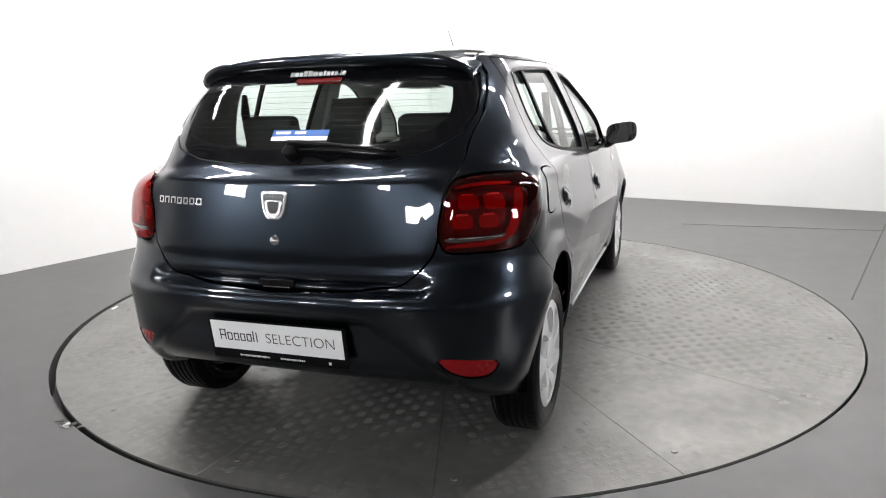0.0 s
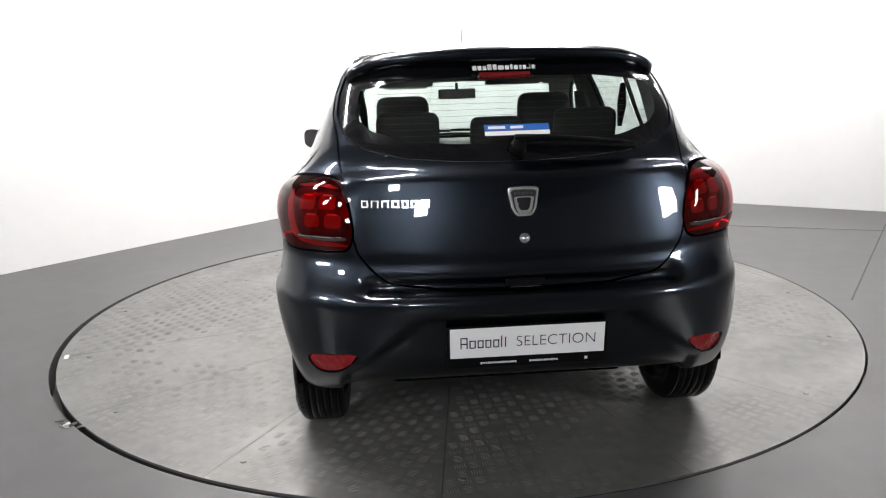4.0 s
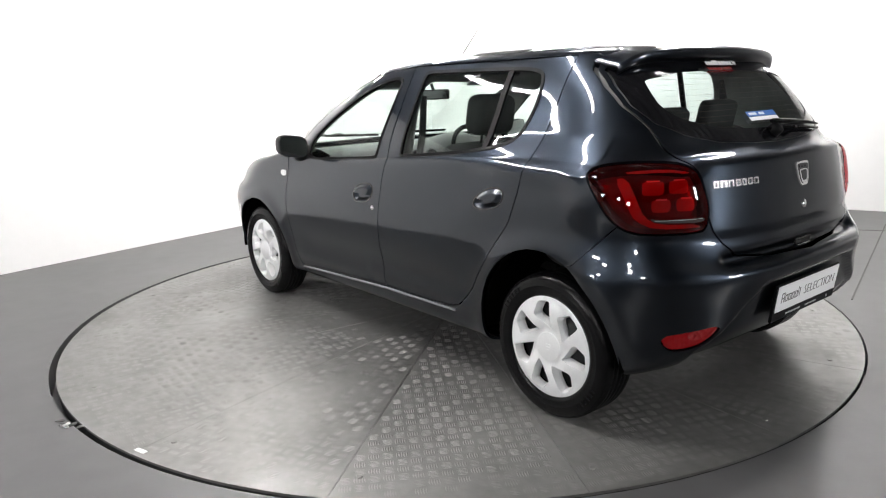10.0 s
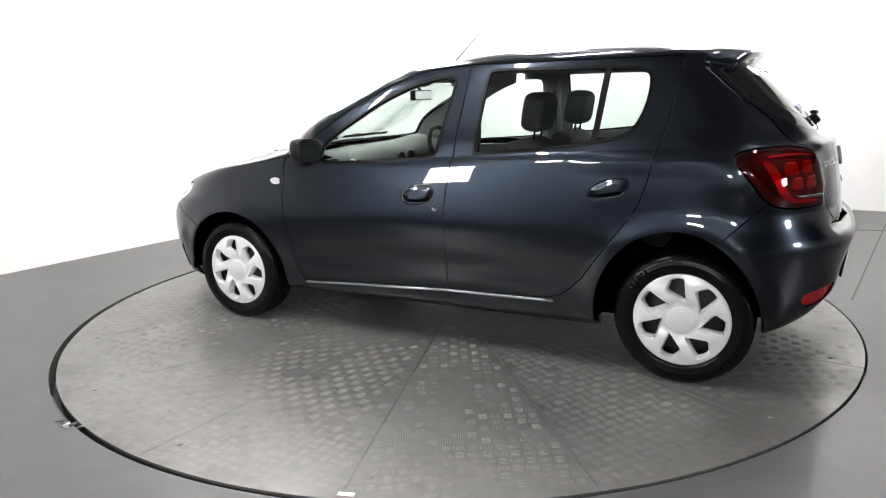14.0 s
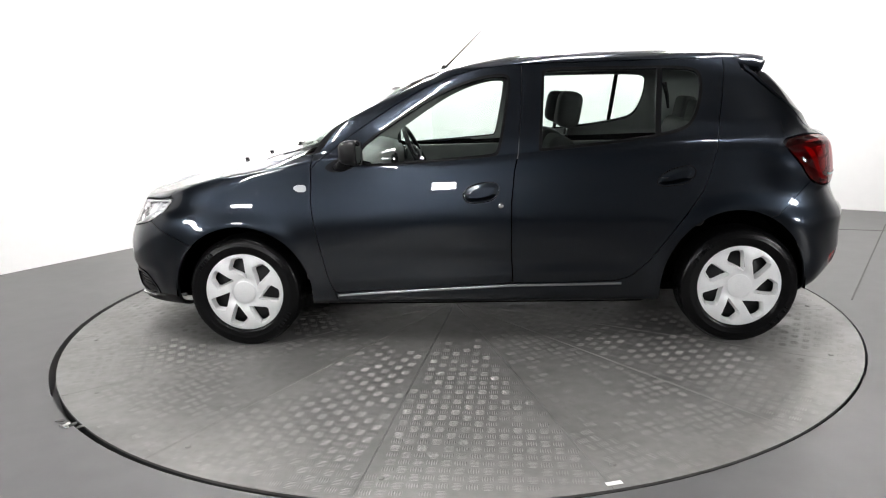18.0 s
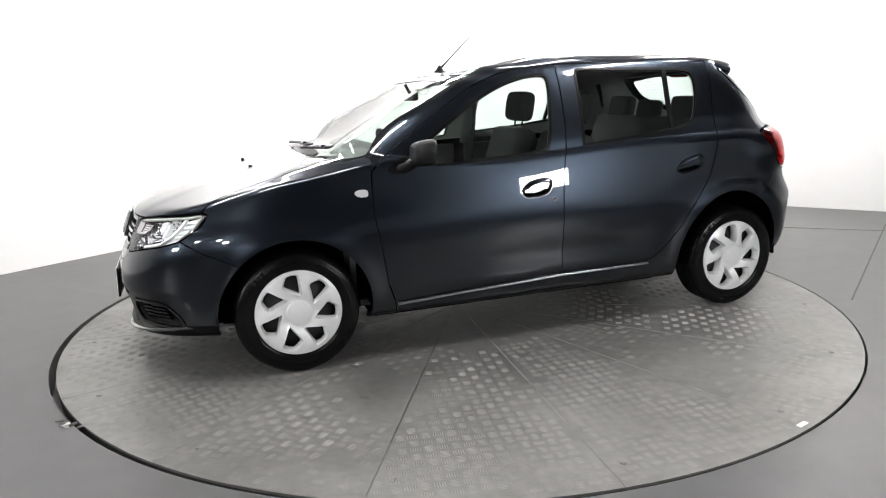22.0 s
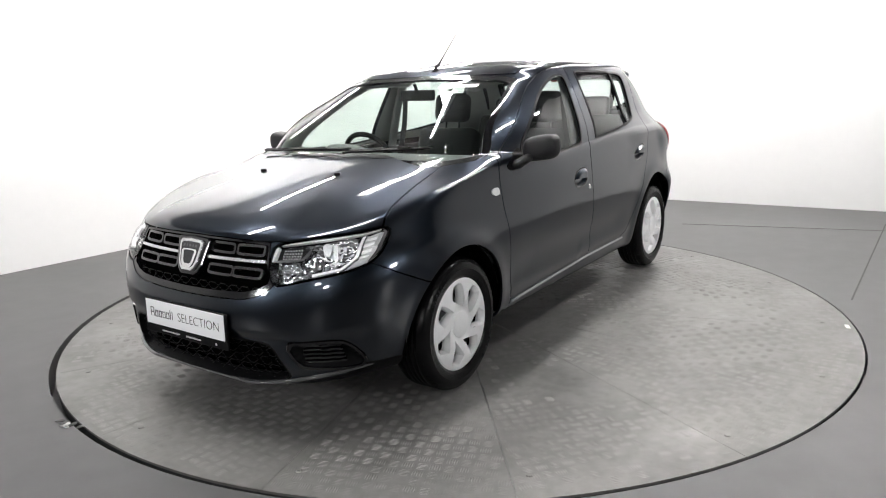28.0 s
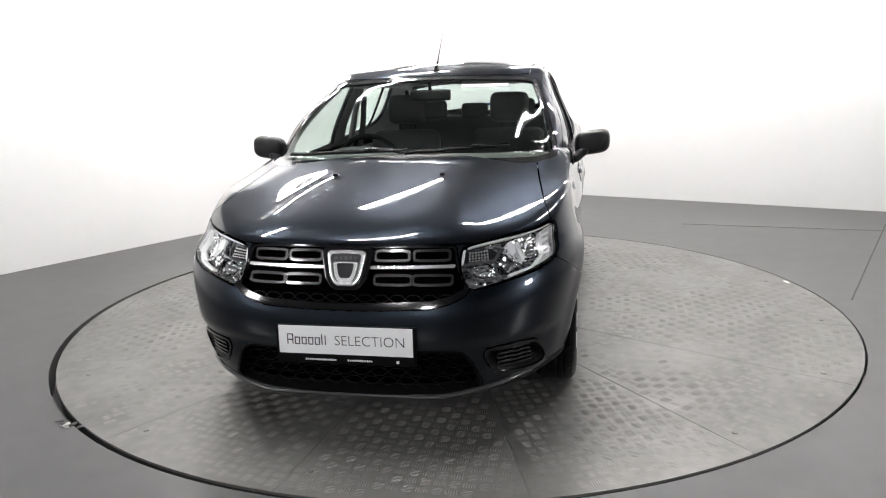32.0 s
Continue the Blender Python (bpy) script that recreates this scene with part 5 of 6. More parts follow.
for y in np.linspace(-.575, .575, 45):
    k = abs(y) / .575
    z0, z1 = roof_z(-1.20, y * .90), roof_z(-1.32, y * .93)
    drop = .030 * k ** 10
    tail_x, tail_z = -1.522 + .055 * k ** 2.2 + .035 * k ** 10, 1.459 - .022 * k ** 2 - .040 * k ** 10
    prof = [(-1.20, z0 - .004 - drop), (-1.30, z1 + .004 - drop), (-1.40, (z1 + tail_z) / 2 + .010 - drop), (tail_x + .020, tail_z + .012 - drop * .3), (tail_x + .004, tail_z + .006), (tail_x, tail_z - .003),
            (tail_x + .006, tail_z - .022), (tail_x + .026, tail_z - .036), (-1.45 + .04 * k, 1.388 - .006 * k), (-1.36, 1.375)]
    cols.append([bm.verts.new((x, y, z)) for x, z in prof])
for a_, b_ in zip(cols, cols[1:]):
    for k in range(len(a_) - 1):
        bm.faces.new((a_[k], b_[k], b_[k + 1], a_[k + 1]))
bm.faces.new(cols[0])
bm.faces.new(cols[-1][::-1])
bmesh.ops.recalc_face_normals(bm, faces=bm.faces[:])
spoiler = part("spoiler", bm, PAINT, gate, "", True)
bm = bmesh.new()
add_box(bm, (.014, .19, .024), (-1.500, 0, 1.374), pose(0, 0, 0, 0, 38, 0), .005)
part("high_brake_lamp", bm, mat("brake_lamp_red", (.24, .012, .014), .25, coat=.6), gate, "red high-level brake lamp")
bm = bmesh.new()
add_box(bm, (.012, .014, .006), (-1.40, 0, 1.470), None, .002)
part("washer_jet", bm, BLACK_TRIM, spoiler, "small washer jet")


def bars(name, widths, height, thick, material, parent, gap=.35, label="", step=None):
    """A row of plain upright bars in the plane u (along), v (up); returns the object, from u=0 on."""
    bm = bmesh.new()
    u = 0
    for w, h in widths:
        if w > 0:
            add_box(bm, (w, height * h, thick), (u + w / 2, height * h / 2, 0), None, min(w, height) * .12, 1)
        u += abs(w) + height * gap
    return part(name, bm, material, parent, label), u


WHITE_INK = mat("white_vinyl", (.85, .85, .85), .4)
DARK_INK = mat("dark_print", (.02, .02, .025), .4)


def put(ob, p, n, up=Vector((0, 0, 1)), roll=0.0):
    """Turns an object's z to n and its y up."""
    z = Vector(n).normalized()
    x = up.cross(z).normalized()
    y = z.cross(x)
    m = Matrix((x, y, z)).transposed().to_4x4()
    ob.matrix_basis = Matrix.Translation(p) @ m @ pose(0, 0, 0, 0, 0, roll)


# dealer's lettering on top of the rear window, as plain bars
ob, ln = bars("window_lettering", [(.015, .8), (.014, .75), (.014, .75), (.015, 1), (.015, 1), (.022, .75), (.015, .75), (.009, .95), (.015, .75), (.010, .75), (.012, .75), (.004, .3), (.004, 1), (.013, .75)],
              .024, .0012, WHITE_INK, rear_window, .17, "white lettering strip")
put(ob, Vector((-1.510, ln / 2, 1.394)), Vector((-.62, 0, .50)))

# dealer's sticker on the glass
bm = bmesh.new()
add_box(bm, (.225, .026, .001), (0, .012, 0))
add_box(bm, (.060, .012, .0022), (-.07, .012, 0))
add_box(bm, (.045, .012, .0022), (.0, .012, 0))
st = part("window_sticker", bm, [mat("blue_vinyl", (.03, .13, .45), .35), WHITE_INK], rear_window, "blue and white dealer sticker")
for poly in st.data.polygons:
    poly.material_index = 1 if abs(poly.center.x) < .11 and poly.center.z > .0009 and abs(poly.center.y - .012) < .009 and poly.area < .002 else 0
p, n = on_end(-.012, 1.185, False)
put(st, p + n * .002, n)
bm = bmesh.new()
add_box(bm, (.225, .018, .001), (0, -.012, 0))
ob = part("sticker_strip", bm, WHITE_INK, rear_window, "white sticker strip")
put(ob, p + n * .002, n)

# rear wiper
bm = bmesh.new()
pv, nv = on_end(-.005, 1.125, False)
lathe(bm, [(.0005, .034), (.020, .034), (.026, .028), (.028, 0)], 20, "Z")
hub_w = part("rear_wiper", bm, BLACK_TRIM, gate, "black rear wiper on its pivot", True)
put(hub_w, pv, nv)
bm = bmesh.new()
pts = []
for y in np.linspace(.005, -.40, 9):
    q, m = on_end(float(y), 1.125 + .022 * float(np.sin((y + .4) / .4 * 1.5)), False)
    pts.append(q + m * (.030 - .012 * abs(float(y)) / .4))
tube(bm, pts, [(.016, .010), (.017, .010), (.016, .010), (.014, .009), (.013, .008), (.012, .008), (.011, .007), (.009, .006), (.006, .004)], 8)
bm.transform(hub_w.matrix_basis.inverted())
ob = part("wiper_arm", bm, BLACK_TRIM, hub_w, "", True)
bm = bmesh.new()
pts = []
for y in np.linspace(.03, -.41, 9):
    q, m = on_end(float(y), 1.112 + .020 * float(np.sin((y + .4) / .4 * 1.5)), False)
    pts.append(q + m * .010)
tube(bm, pts, .006, 6)
bm.transform(hub_w.matrix_basis.inverted())
part("wiper_blade", bm, RUBBER, hub_w)

# front wipers, washer jets, aerial
for y0, z0, y1, z1 in ((-.60, .998, -.02, 1.015), (.02, .998, .50, 1.030)):
    bm = bmesh.new()
    pts = []
    for t in np.linspace(0, 1, 8):
        y, z = y0 + (y1 - y0) * t, z0 + (z1 - z0) * t
        i = np.argmin(np.abs(BODY.v[:, 1] - y) + 3 * np.abs(BODY.v[:, 2] - z - .012) + 10 * (BODY.v[:, 0] < .5) + 10 * (BODY.v[:, 0] > 1.12))
        pts.append(Vector(BODY.v[i]) + Vector(BODY.n[i]) * .020)
    pts = [pts[0].lerp(pts[-1], t) * .6 + pts[k] * .4 for k, t in enumerate(np.linspace(0, 1, 8))]
    tube(bm, pts, [(.009, .007)] * 7 + [(.005, .004)], 8)
    w = part("front_wiper", bm, BLACK_TRIM, car, "black windscreen wiper", True)
    bm = bmesh.new()
    tube(bm, [q + Vector((-.012, 0, .006)) for q in pts], .005, 6)
    part("wiper_blade", bm, RUBBER, w)
    bm = bmesh.new()
    add_box(bm, (.022, .07, .014), pts[5] + Vector((0, 0, .010)), None, .004)
    part("blade_clip", bm, BLACK_GLOSS, w)
for s in (1, -1):
    i = np.argmin(np.hypot(BODY.v[:, 0] - 1.43, BODY.v[:, 1] - .24 * s) + 5 * (BODY.v[:, 2] < .8))
    bm = bmesh.new()
    add_box(bm, (.020, .022, .014), tuple(BODY.v[i] + BODY.n[i] * .005), None, .004)
    part("washer_jet", bm, BLACK_TRIM, hood, "black washer jet")
bm = bmesh.new()
lathe(bm, [(.0005, .038), (.007, .036), (.011, .022), (.018, .010), (.026, .002), (.027, -.012)], 20, "Z", Matrix.Translation((.238, 0, 1.436)) @ Matrix.Diagonal((1.35, 1, 1, 1)))
aerial = part("aerial", bm, BLACK_TRIM, roof, "black roof aerial", True)
bm = bmesh.new()
tube(bm, [(.232, 0, 1.455), (.17, 0, 1.513), (.005, 0, 1.666)], [.0075, .0042, .0024], 8)
part("aerial_rod", bm, BLACK_TRIM, aerial, "thin aerial rod", True)


# plates with their surrounds
def text_mesh(words, height):
    cu = bpy.data.curves.new("lettering", "FONT")
    cu.body, cu.size, cu.extrude, cu.offset = words, height, .0004, -.0011
    ob = bpy.data.objects.new("lettering", cu)
    scene.collection.objects.link(ob)
    bpy.context.view_layer.update()
    me = bpy.data.meshes.new_from_object(ob.evaluated_get(bpy.context.evaluated_depsgraph_get()))
    bpy.data.objects.remove(ob)
    return me


PLATE_WHITE = mat("white_plate", (.93, .93, .94), .35, coat=.3)


def number_plate(parent, p, n):
    bm = bmesh.new()
    add_box(bm, (.540, .150, .012), (0, -.014, -.006), None, .004)
    root = part("plate_holder", bm, BLACK_TRIM, parent, "black plate holder with a white show plate")
    put(root, p, n)
    bm = bmesh.new()
    add_box(bm, (.518, .108, .003), (0, .004, .0015), None, .001, 1)
    plate = part("show_plate", bm, PLATE_WHITE, root, "white show plate with thin dark lettering")
    # the maker's word as bars, the second word in letters
    bm = bmesh.new()
    u = -.225
    for w, h in ((.024, 1), (.021, .72), (.020, .72), (.020, .72), (.020, .72), (.004, 1.05), (.010, .92)):
        hh, t = .040 * h, .0040
        if w > .012:        # a letter's place as a thin open frame
            for sx, sz, cx, cz in ((t, hh, t / 2, hh / 2), (t, hh, w - t / 2, hh / 2), (w - 2 * t, t, w / 2, hh - t / 2), (w - 2 * t, t, w / 2, hh * (.42 if h == 1 else .05))):
                add_box(bm, (sx, sz, .0006), (u + cx, -.014 + cz, .0034))
        else:
            add_box(bm, (t, hh, .0006), (u + w / 2, -.014 + hh / 2, .0034))
        u += w + .0060
    part("plate_word", bm, DARK_INK, plate, "dark word drawn as bars")
    me = text_mesh("SELECTION", .0580)
    xs = [v.co.x for v in me.vertices]
    sc = .265 / (max(xs) - min(xs))
    for v in me.vertices:
        v.co = Vector(((v.co.x - min(xs)) * sc - .038, v.co.y * .95 - .014, v.co.z + .0034))
    me.materials.append(DARK_INK)
    lt = new("plate_lettering", me)
    lt.parent = plate
    tagged(lt, "thin dark capital letters")
    bm = bmesh.new()
    add_box(bm, (.010, .010, .0005), (.20, -.072, .0004))
    part("dealer_mark", bm, WHITE_INK, root, "small white mark")
    for u0, cnt in ((-.155, 15), (.01, 12)):
        bm = bmesh.new()
        for k in range(cnt):
            add_box(bm, (.0055, .006 if k % 3 else .008, .0005), (u0 + k * .0082, -.072, .0004))
        tagged(part("print_line", bm, WHITE_INK, root, "small white print drawn as bars"), kind="stuff")


number_plate(rear_bumper, Vector((-1.932, 0, .505)), Vector((-.985, 0, -.13)))
number_plate(front_bumper, Vector((2.126, 0, .430)), Vector((1, 0, .03)))


# maker's shield, plain
def shield(w, h, k=1.0):
    half = [(0, h * .5), (w * .42, h * .48), (w * .5, h * .40), (w * .40, -h * .22), (w * .30, -h * .42), (w * .20, -h * .5), (0, -h * .5)]
    return [(x * k, y * k) for x, y in half] + [(-x * k, y * k) for x, y in half[::-1][1:-1]]


BADGE_BRIGHT = mat("polished_badge", (.88, .885, .89), .20, .85, coat=.5)


def badge(parent, p, n, w, h, deep):
    bm = bmesh.new()
    prism(bm, shield(w, h), -.004, deep * .6, lambda u, v, z: (u, v, z))
    es = [e for e in bm.edges if abs(e.verts[0].co.z - deep * .6) < 1e-6 and abs(e.verts[1].co.z - deep * .6) < 1e-6]
    bmesh.ops.bevel(bm, geom=es, offset=deep * .35, segments=3, profile=.6, affect="EDGES")
    root = part("badge", bm, BADGE_BRIGHT, parent, "polished shield badge")
    put(root, p, n)
    flat = lambda u, v, z: (u, v, z)
    bm = bmesh.new()
    prism(bm, shield(w, h, .80), deep * .5, deep * .62 + .0008, flat)
    part("badge_field", bm, mat("badge_grey", (.10, .10, .105), .22, .6), root, "dark grey inner field")
    bm = bmesh.new()
    prism(bm, [(u * .64, v * .58 - h * .12) for u, v in shield(w, h)], deep * .5, deep * .62 + .0016, flat)
    part("badge_cup", bm, BADGE_BRIGHT, root, "bright cup inside the shield")
    bm = bmesh.new()
    prism(bm, [(u * .44, v * .42 - h * .08) for u, v in shield(w, h)], deep * .5, deep * .62 + .0024, flat)
    part("badge_core", bm, mat("badge_core_grey", (.05, .05, .054), .2, .6), root, "dark middle of the badge")
    for k in range(5):
        bm = bmesh.new()
        add_box(bm, (w * .05 if k % 2 else w * .08, h * .08, .001), ((k - 2) * w * .125, h * .27, deep * .62 + .0018))
        part("badge_bar", bm, DARK_INK, root, "plain dark bar")
    return root


p, n = on_end(0, .965, False)
badge(gate, p + n * .002, n, .104, .098, .014)
bm = bmesh.new()
lathe(bm, [(.0005, .006), (.009, .006), (.010, .004), (.016, .004), (.018, 0), (.018, -.01)], 20, "Z")
p, n = on_end(0, .847, False)
lock = part("boot_lock", bm, CHROME, gate, "round chrome boot lock", True)
put(lock, p, n)
# pull under the tailgate's edge
p, n = on_end(0, .700, False)
bm = bmesh.new()
add_box(bm, (.135, .030, .030), (0, 0, -.004), None, .006)
pull = part("boot_handle", bm, BLACK_GLOSS, gate, "black boot pull")
put(pull, p, n)
bm = bmesh.new()
add_box(bm, (.105, .006, .010), (0, -.014, .010), None, .002)
put(part("handle_edge", bm, CHROME, gate, "bright edge of the boot pull"), p, n)
# model name, plain bars
name_bars = [(.024, 1), (.028, 1), (.026, 1), (.026, 1), (.022, 1), (.025, 1), (.028, 1)]
yy = .530
for k, (w, h) in enumerate(name_bars):
    p, n = on_end(yy - w / 2, .968, False)
    bm = bmesh.new()
    for size, at in (((w * .9, .005, .004), (0, .010, .002)), ((w * .9, .005, .004), (0, -.010, .002)), ((.0055, .024, .004), (-w * .38, 0, .002)), ((.0055, .024, .004), (w * .38, 0, .002))):
        if not (k in (1, 2) and at[1] < 0 and size[0] > .01):
            add_box(bm, size, at)
    put(part("name_bar", bm, BADGE_BRIGHT, gate, "bright raised bar of the model name"), p, n)
    yy -= w + .0075

# grille
back = grille_skin
gr = part_arrays("grille", back.v - back.n * .055, back.f, SEAM_DARK, car, "black grille with chrome bars and a shield badge", back.n)
edge = back.cut(-(outline_distance(end_view(back.v), GRILLE) + .010 + .018 * smooth(.64, .60, back.v[:, 2])))
panel("grille_surround", edge, BLACK_GLOSS, gr, "gloss black surround", .05, -.002)


TILE_BLACK = mat("tile_black", (.012, .012, .013), .22, coat=.6)


def grille_box(name, y0, y1, z0, z1, lift, depth, material, label=""):
    """A rounded rectangular tile following the grille's curve, with a dark inset."""
    poly = rounded(square(y0, y1, z0, z1, .009), 1)
    box = (1.5, 2.3, min(y0, y1) - .05, max(y0, y1) + .05, z0 - .04, z1 + .04)
    sh = patch(lambda v: outline_distance(end_view(v), poly), box, 2)
    e = outline_distance(end_view(sh.v), poly)
    root = panel(name, sh.cut(-(e + .010)), material, gr, label, depth, lift)
    return root


for z0, z1 in ((.714, .759), (.631, .674)):
    for s in (1, -1):
        for a_, b_ in ((.100, .238), (.246, .388)):
            grille_box("grille_tile", s * a_, s * (b_ + (.012 if z1 < .7 else 0)), z0, z1, -.006, .040, TILE_BLACK, "gloss black grille frame")
for s in (1, -1):
    sh = patch(lambda v: outline_distance(end_view(v), [(s * .085, .689), (s * .405, .692), (s * .403, .703), (s * .085, .700)]),
               (1.5, 2.3, min(s * .03, s * .46), max(s * .03, s * .46), .63, .76), 2)
    panel("chrome_bar", sh, BADGE_BRIGHT, gr, "chrome grille bar", .03, .002)
# honeycomb strips
def honeycomb(parent, field_poly, z0, z1, y_max, cell, lift):
    """Rows of hexagonal wire cells, each one a part."""
    for r in range(int((z1 - z0) / (cell * .55)) + 1):
        z = z0 + r * cell * .55
        for k in range(int(2 * y_max / cell) + 1):
            y = -y_max + k * cell + (cell / 2 if r % 2 else 0)
            if outline_distance(np.array([[y, z]]), field_poly)[0] > -.006:
                continue
            q, n = on_end(y, z, True)
            q = q + n * lift
            w, h = cell * .30, cell * .22
            ring = [(-w * 1.7, 0), (-w * .7, h), (w * .7, h), (w * 1.7, 0), (w * .7, -h), (-w * .7, -h), (-w * 1.7, 0)]
            bm = bmesh.new()
            tube(bm, [(q.x, q.y + u, q.z + v) for u, v in ring], .0028, 4, False)
            part("mesh_cell", bm, BLACK_TRIM, parent)


honeycomb(gr, np.array(GRILLE), .556, .622, .46, .062, -.028)
p, n = on_end(0, .690, True)
bm = bmesh.new()
prism(bm, shield(.205, .165), -.03, .012, lambda u, v, z: (u, v, z))
es = [e for e in bm.edges if abs(e.verts[0].co.z - .012) < 1e-6 and abs(e.verts[1].co.z - .012) < 1e-6]
bmesh.ops.bevel(bm, geom=es, offset=.006, segments=2, profile=.6, affect="EDGES")
bs = part("badge_carrier", bm, BLACK_GLOSS, gr, "gloss black badge carrier")
put(bs, p, n)
badge(gr, p + n * .012, n, .150, .135, .018)
# lower intake
ib = part_arrays("lower_intake", intake_skin.v - intake_skin.n * .06, intake_skin.f, SEAM_DARK, car, "black honeycomb lower intake", intake_skin.n)
honeycomb(ib, np.array(INTAKE), .215, .378, .52, .070, -.032)
edge = intake_skin.cut(-(outline_distance(end_view(intake_skin.v), INTAKE) + .008))
panel("intake_rim", edge, BLACK_TRIM, ib, "black intake rim", .05, -.001)
# highlight edge of the lower lip, painted grey: straight across, swept up to both sides
run = np.linspace(.02, .80, 30)
_, lx, ly, lz, _, _, _ = body_point(LOWER, run, np.full(30, 1.05))
half = [(float(min(x, np.interp(.30, ly, lx))) + .008, float(y), float(z) + .044 * max(0.0, (float(y) - .36) / .44)) for x, y, z in zip(lx, ly, lz)]
bm = bmesh.new()
pts = [(x, -y, z) for x, y, z in half[::-1]] + half
tube(bm, pts, [(.014, .009)] * len(pts), 8)
part("lip_edge", bm, mat("lip_highlight_grey", (.09, .09, .094), .16, .3, coat=1.0), front_bumper, "glossy dark lip edge, greyed for its highlight", True)
# windscreen sticker
i = np.argmin(np.abs(BODY.v[:, 1] - .325) + 2 * np.abs(BODY.v[:, 2] - 1.346) + 5 * (BODY.v[:, 0] < 0))
bm = bmesh.new()
add_box(bm, (.265, .036, .001))
ob = part("screen_sticker", bm, WHITE_INK, windscreen, "white paper strip on the windscreen")
put(ob, Vector(BODY.v[i]) + Vector(BODY.n[i]) * .004, Vector(BODY.n[i]))
# sill edge: a paler metallic strip stands for the highlight on the paint
SILL_GLINT = mat("sill_glint", (.30, .31, .325), .34, .9, coat=1.0)
for s in (1, -1):
    bm = bmesh.new()
    pts = []
    for x in np.linspace(.79, -.70, 24):
        q, n = on_side(float(x), float(np.interp(x, [-.7, -.14, .52, .8], [.322, .318, .288, .272])), s)
        pts.append(q + n * .004)
    tube(bm, pts, (.007), 8)
    part("sill_strip", bm, SILL_GLINT, car, "painted sill edge with its highlight put in as a pale strip", True)
# ---------------------------------------------------------------- car: inside
FABRIC = mat("dark_seat_fabric", (.024, .024, .025), .9, noise_scale=60, vary=.3, bump=.3, bump_scale=300)
DASH = mat("dash_plastic", (.075, .075, .076), .6, bump=.3, bump_scale=350)
TRIM_GREY = mat("grey_inner_trim", (.16, .16, .158), .7, bump=.2, bump_scale=200)


def cushion(name, size, at, tilt, parent, r=.05, label="", material=None):
    bm = bmesh.new()
    add_box(bm, size, (0, 0, 0), None, r, 4)
    ob = part(name, bm, material or FABRIC, parent, label, True)
    ob.matrix_basis = pose(*at, 0, tilt, 0)
    return ob


for s in (1, -1):
    seat = cushion("front_seat", (.50, .50, .16), (-.02, .36 * s, .50), -6, car, .06, "dark fabric front seat with headrest")
    for nm, size, at, tilt, r in (("backrest", (.15, .48, .56), (-.35, .36 * s, .79), -18, .07), ("headrest", (.125, .265, .200), (-.470, .36 * s, 1.200), -10, .060),
                                  ("seat_base", (.46, .44, .14), (0, .36 * s, .36), 0, .02)):
        ob = cushion(nm, size, at, tilt, seat, r)
        ob.matrix_parent_inverse = seat.matrix_basis.inverted()
    for dy in (-.055, .055):
        bm = bmesh.new()
        tube(bm, [(-.455, .36 * s + dy, 1.06), (-.470, .36 * s + dy, 1.15)], .006, 8)
        ob = part("headrest_post", bm, BLACK_GLOSS, seat)
        ob.matrix_parent_inverse = seat.matrix_basis.inverted()
bench = cushion("rear_bench", (.48, 1.00, .16), (-.86, 0, .54), -6, car, .06, "dark fabric rear bench with headrests")
for nm, size, at, tilt, r in (("backrest", (.13, 1.22, .56), (-1.20, 0, .84), -20, .05), ("headrest", (.085, .25, .155), (-1.29, .355, 1.165), -12, .04),
                              ("headrest", (.085, .21, .135), (-1.27, 0, 1.150), -12, .04), ("headrest", (.085, .25, .155), (-1.29, -.355, 1.165), -12, .04)):
    ob = cushion(nm, size, at, tilt, bench, r)
    ob.matrix_parent_inverse = bench.matrix_basis.inverted()
cushion("parcel_shelf", (.40, 1.16, .025), (-1.52, 0, 1.045), 0, car, .01, "dark parcel shelf", DASH)
# floor and boot lining
bm = bmesh.new()
add_box(bm, (1.80, 1.40, .03), (.06, 0, .27))
add_box(bm, (.03, 1.3, .6), (.98, 0, .62))
part("cabin_floor", bm, DASH, car, "dark carpeted cabin floor")
# dashboard
bm = bmesh.new()
cols = []
for y in np.linspace(-.68, .68, 33):
    k = abs(y) / .68
    hump = .045 * math.exp(-((y + .36) / .17) ** 4)
    back = .045 * k ** 3
    prof = [(1.0 - .12 * k ** 2, .985 - .02 * k), (.85 - .07 * k ** 2, 1.000), (.70, .992 + hump), (.60, .965 + hump), (.575, .90), (.60, .70), (.66, .52), (.9, .5)]
    cols.append([bm.verts.new((x, y, z)) for x, z in prof])
for a_, b_ in zip(cols, cols[1:]):
    for k in range(len(a_) - 1):
        bm.faces.new((a_[k], b_[k], b_[k + 1], a_[k + 1]))
bmesh.ops.recalc_face_normals(bm, faces=bm.faces[:])
dash = part("dashboard", bm, DASH, car, "dark moulded dashboard", True)
bm = bmesh.new()
add_box(bm, (.03, .24, .26), (.575, 0, .80), pose(0, 0, 0, 0, 12, 0), .01)
part("centre_console", bm, DASH, dash)
for y in (-.06, .06, -.60, .60):
    bm = bmesh.new()
    lathe(bm, [(.0005, -.012), (.040, -.012), (.046, -.016), (.048, 0)], 24, "X", Matrix.Translation((.570, y, .905)))
    part("air_vent", bm, HEAD_GREY, dash, "round air vent", True)
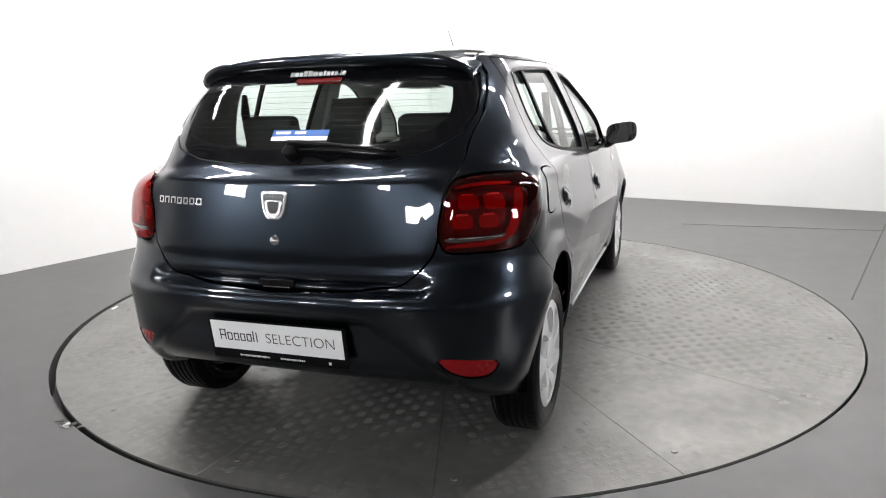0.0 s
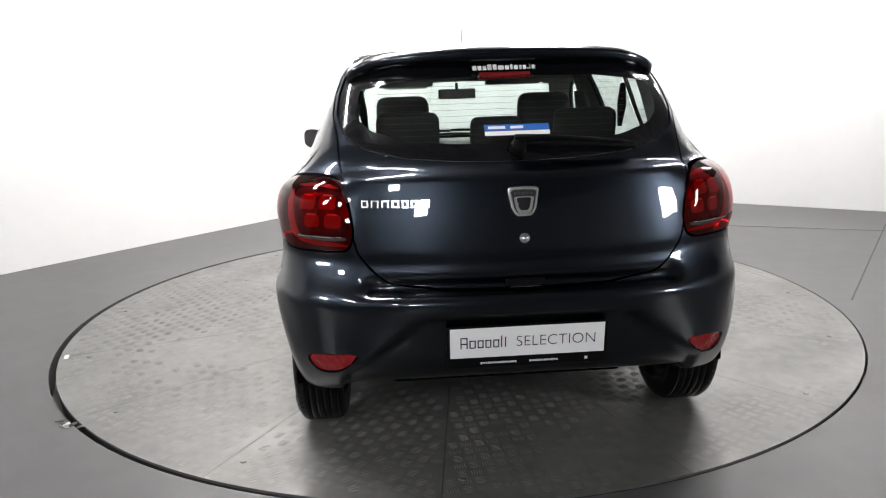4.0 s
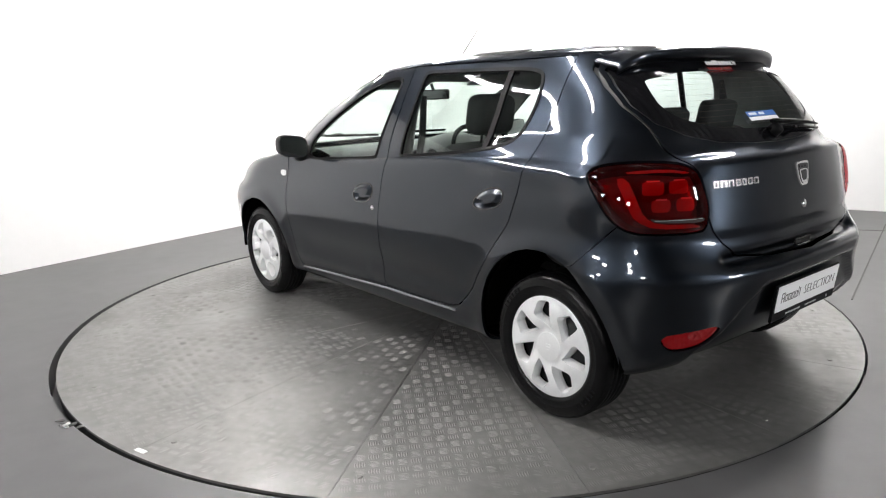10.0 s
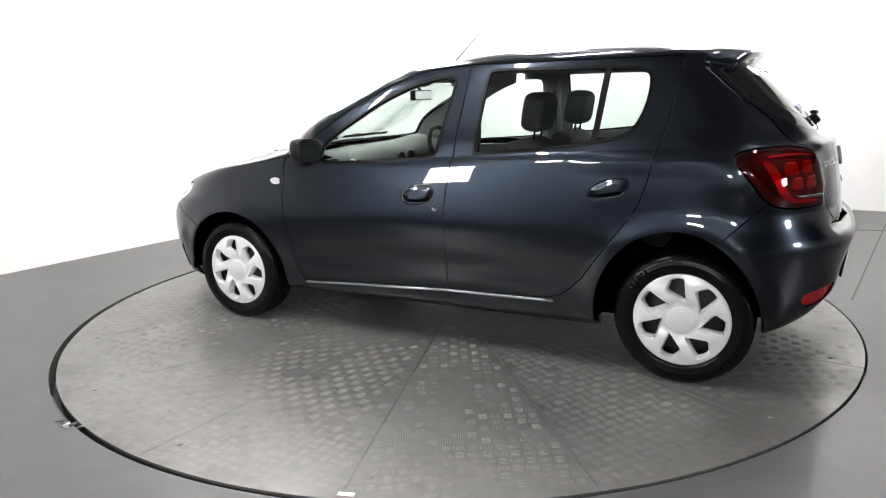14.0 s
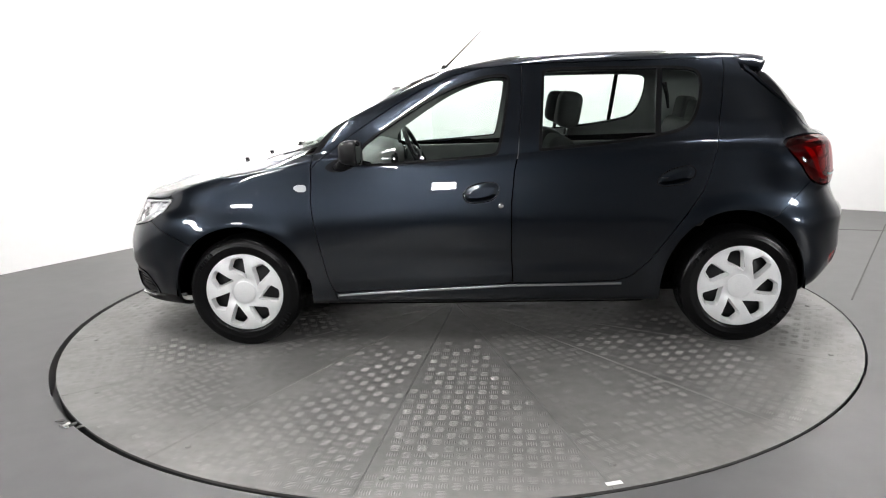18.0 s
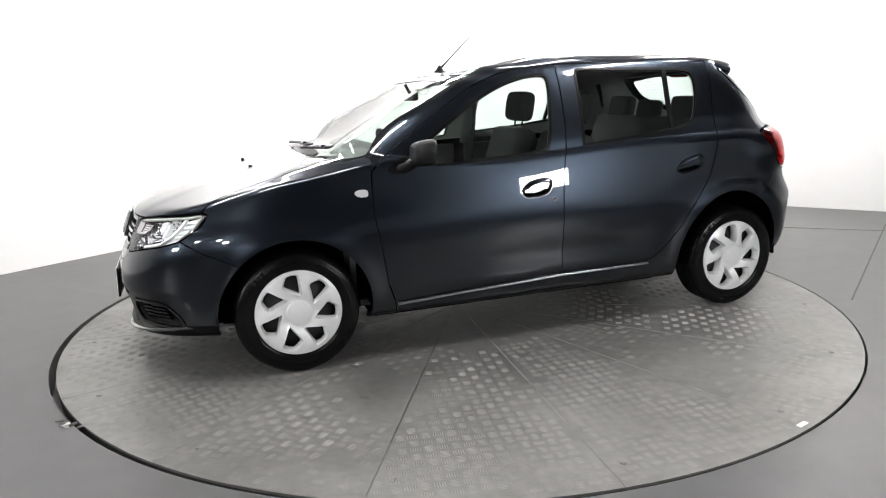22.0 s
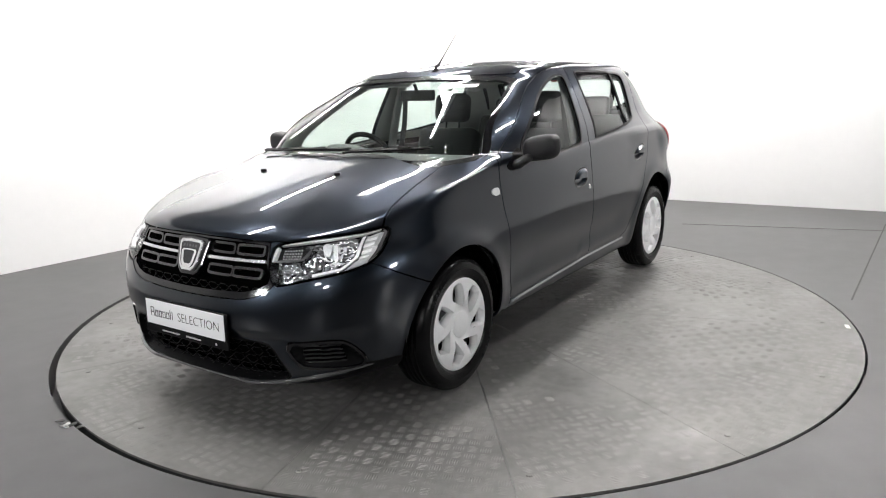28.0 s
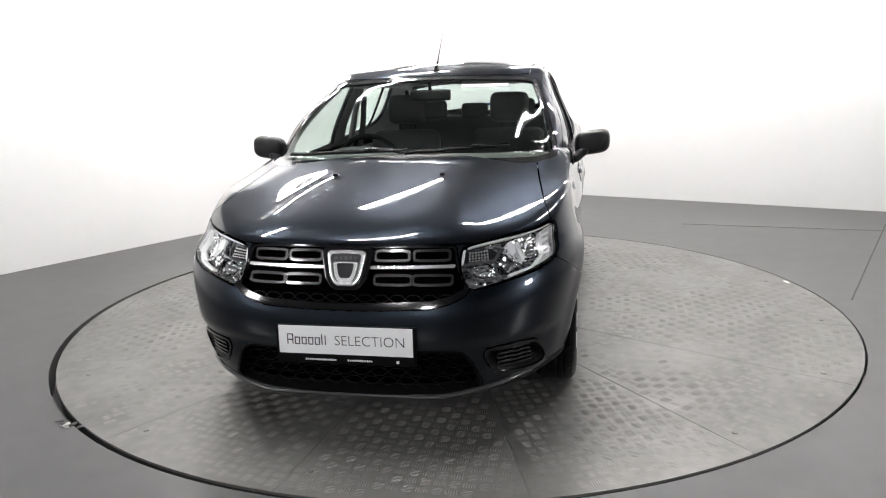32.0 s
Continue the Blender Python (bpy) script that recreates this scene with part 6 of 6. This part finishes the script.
# steering wheel on the far side
bm = bmesh.new()
m = Matrix.Translation((.455, -.36, .915)) @ pose(0, 0, 0, 0, 25, 0)
ring = [m @ Vector((0, .185 * math.cos(2 * math.pi * k / 40), .185 * math.sin(2 * math.pi * k / 40))) for k in range(41)]
tube(bm, ring, .016, 10, False)
sw = part("steering_wheel", bm, BLACK_TRIM, dash, "black steering wheel", True)
bm = bmesh.new()
lathe(bm, [(.0005, -.02), (.05, -.018), (.07, .0), (.065, .03)], 24, "X", m)
for a in (0, 180, 270):
    c, sn = math.cos(math.radians(a)), math.sin(math.radians(a))
    tube(bm, [m @ Vector((.01, .05 * c, .05 * sn)), m @ Vector((.0, .18 * c, .18 * sn))], (.018), 8)
part("steering_hub", bm, BLACK_TRIM, sw, "", True)
# inside mirror
bm = bmesh.new()
add_box(bm, (.035, .235, .062), (.435, 0, 1.300), None, .014, 3)
rvm = part("inside_mirror", bm, BLACK_TRIM, car, "black inside mirror", True)
bm = bmesh.new()
tube(bm, [(.435, 0, 1.32), (.46, 0, 1.365)], .010, 8)
part("mirror_stalk", bm, BLACK_TRIM, rvm)
bm = bmesh.new()
add_box(bm, (.004, .215, .048), (.416, 0, 1.300))
part("mirror_glass", bm, CHROME, rvm)
for s in (1, -1):
    # door cards
    for x0, x1, nm in ((.78, -.12, "front_door"), (-.20, -.85, "rear_door")):
        bm = bmesh.new()
        L = x0 - x1
        add_box(bm, (L, .03, .58), ((x0 + x1) / 2, .745 * s, .655), None, .01)
        add_box(bm, (L * .5, .05, .05), ((x0 + x1) / 2, .715 * s, .80), None, .015)
        if x0 < 0:
            add_box(bm, (.22, .03, .16), (-.95, .745 * s, .862), None, .01)
        ob = part("door_card", bm, DASH, doors["front" if x0 > 0 else "rear", s], "dark inner door card")
    # centre pillar trim and belt
    bm = bmesh.new()
    tube(bm, [(-.20, .715 * s, .95), (-.21, .66 * s, 1.2), (-.22, .60 * s, 1.39)], [(.05, .02), (.045, .018), (.05, .018)], 10)
    part("pillar_trim", bm, TRIM_GREY, car, "grey pillar trim", True)
    bm = bmesh.new()
    tube(bm, [(-.235, .60 * s, 1.30), (-.235, .62 * s, 1.1), (-.22, .68 * s, .8)], [(.004, .022), (.004, .022), (.004, .022)], 6)
    part("seat_belt", bm, FABRIC, car, "dark seat belt")
    bm = bmesh.new()
    tube(bm, [(-1.20, .54 * s, 1.33), (-1.22, .53 * s, 1.25), (-1.23, .52 * s, 1.16)], [(.012, .018), (.020, .012), (.010, .008)], 8)
    part("belt_buckle", bm, BLACK_TRIM, car, "black hanging belt buckle", True)
    # sun visor
    bm = bmesh.new()
    add_box(bm, (.15, .34, .016), (.24, .33 * s, 1.385), pose(0, 0, 0, 0, 24, 0), .006)
    part("sun_visor", bm, LINER, car, "pale grey sun visor")


# ---------------------------------------------------------------- turning
def motions():
    for thing in (car, turntable):
        rows = [(t * .5, pose(0, 0, 0, 0, 0, heading(t * .5))) for t in range(65)]
        walk(thing, rows)


def depth(ob):
    return 1 + depth(ob.parent) if ob.parent else 1


# no part lies deeper than the third level
for ob in [o for o in car.children_recursive if depth(o) > 3]:
    while depth(ob) > 3:
        p = ob.parent
        inner = p.matrix_parent_inverse @ p.matrix_basis @ ob.matrix_parent_inverse
        ob.parent = p.parent
        ob.matrix_parent_inverse = inner
for ob in car.children:
    ob.matrix_parent_inverse = pose(CAR_X, CAR_Y, 0)
motions()
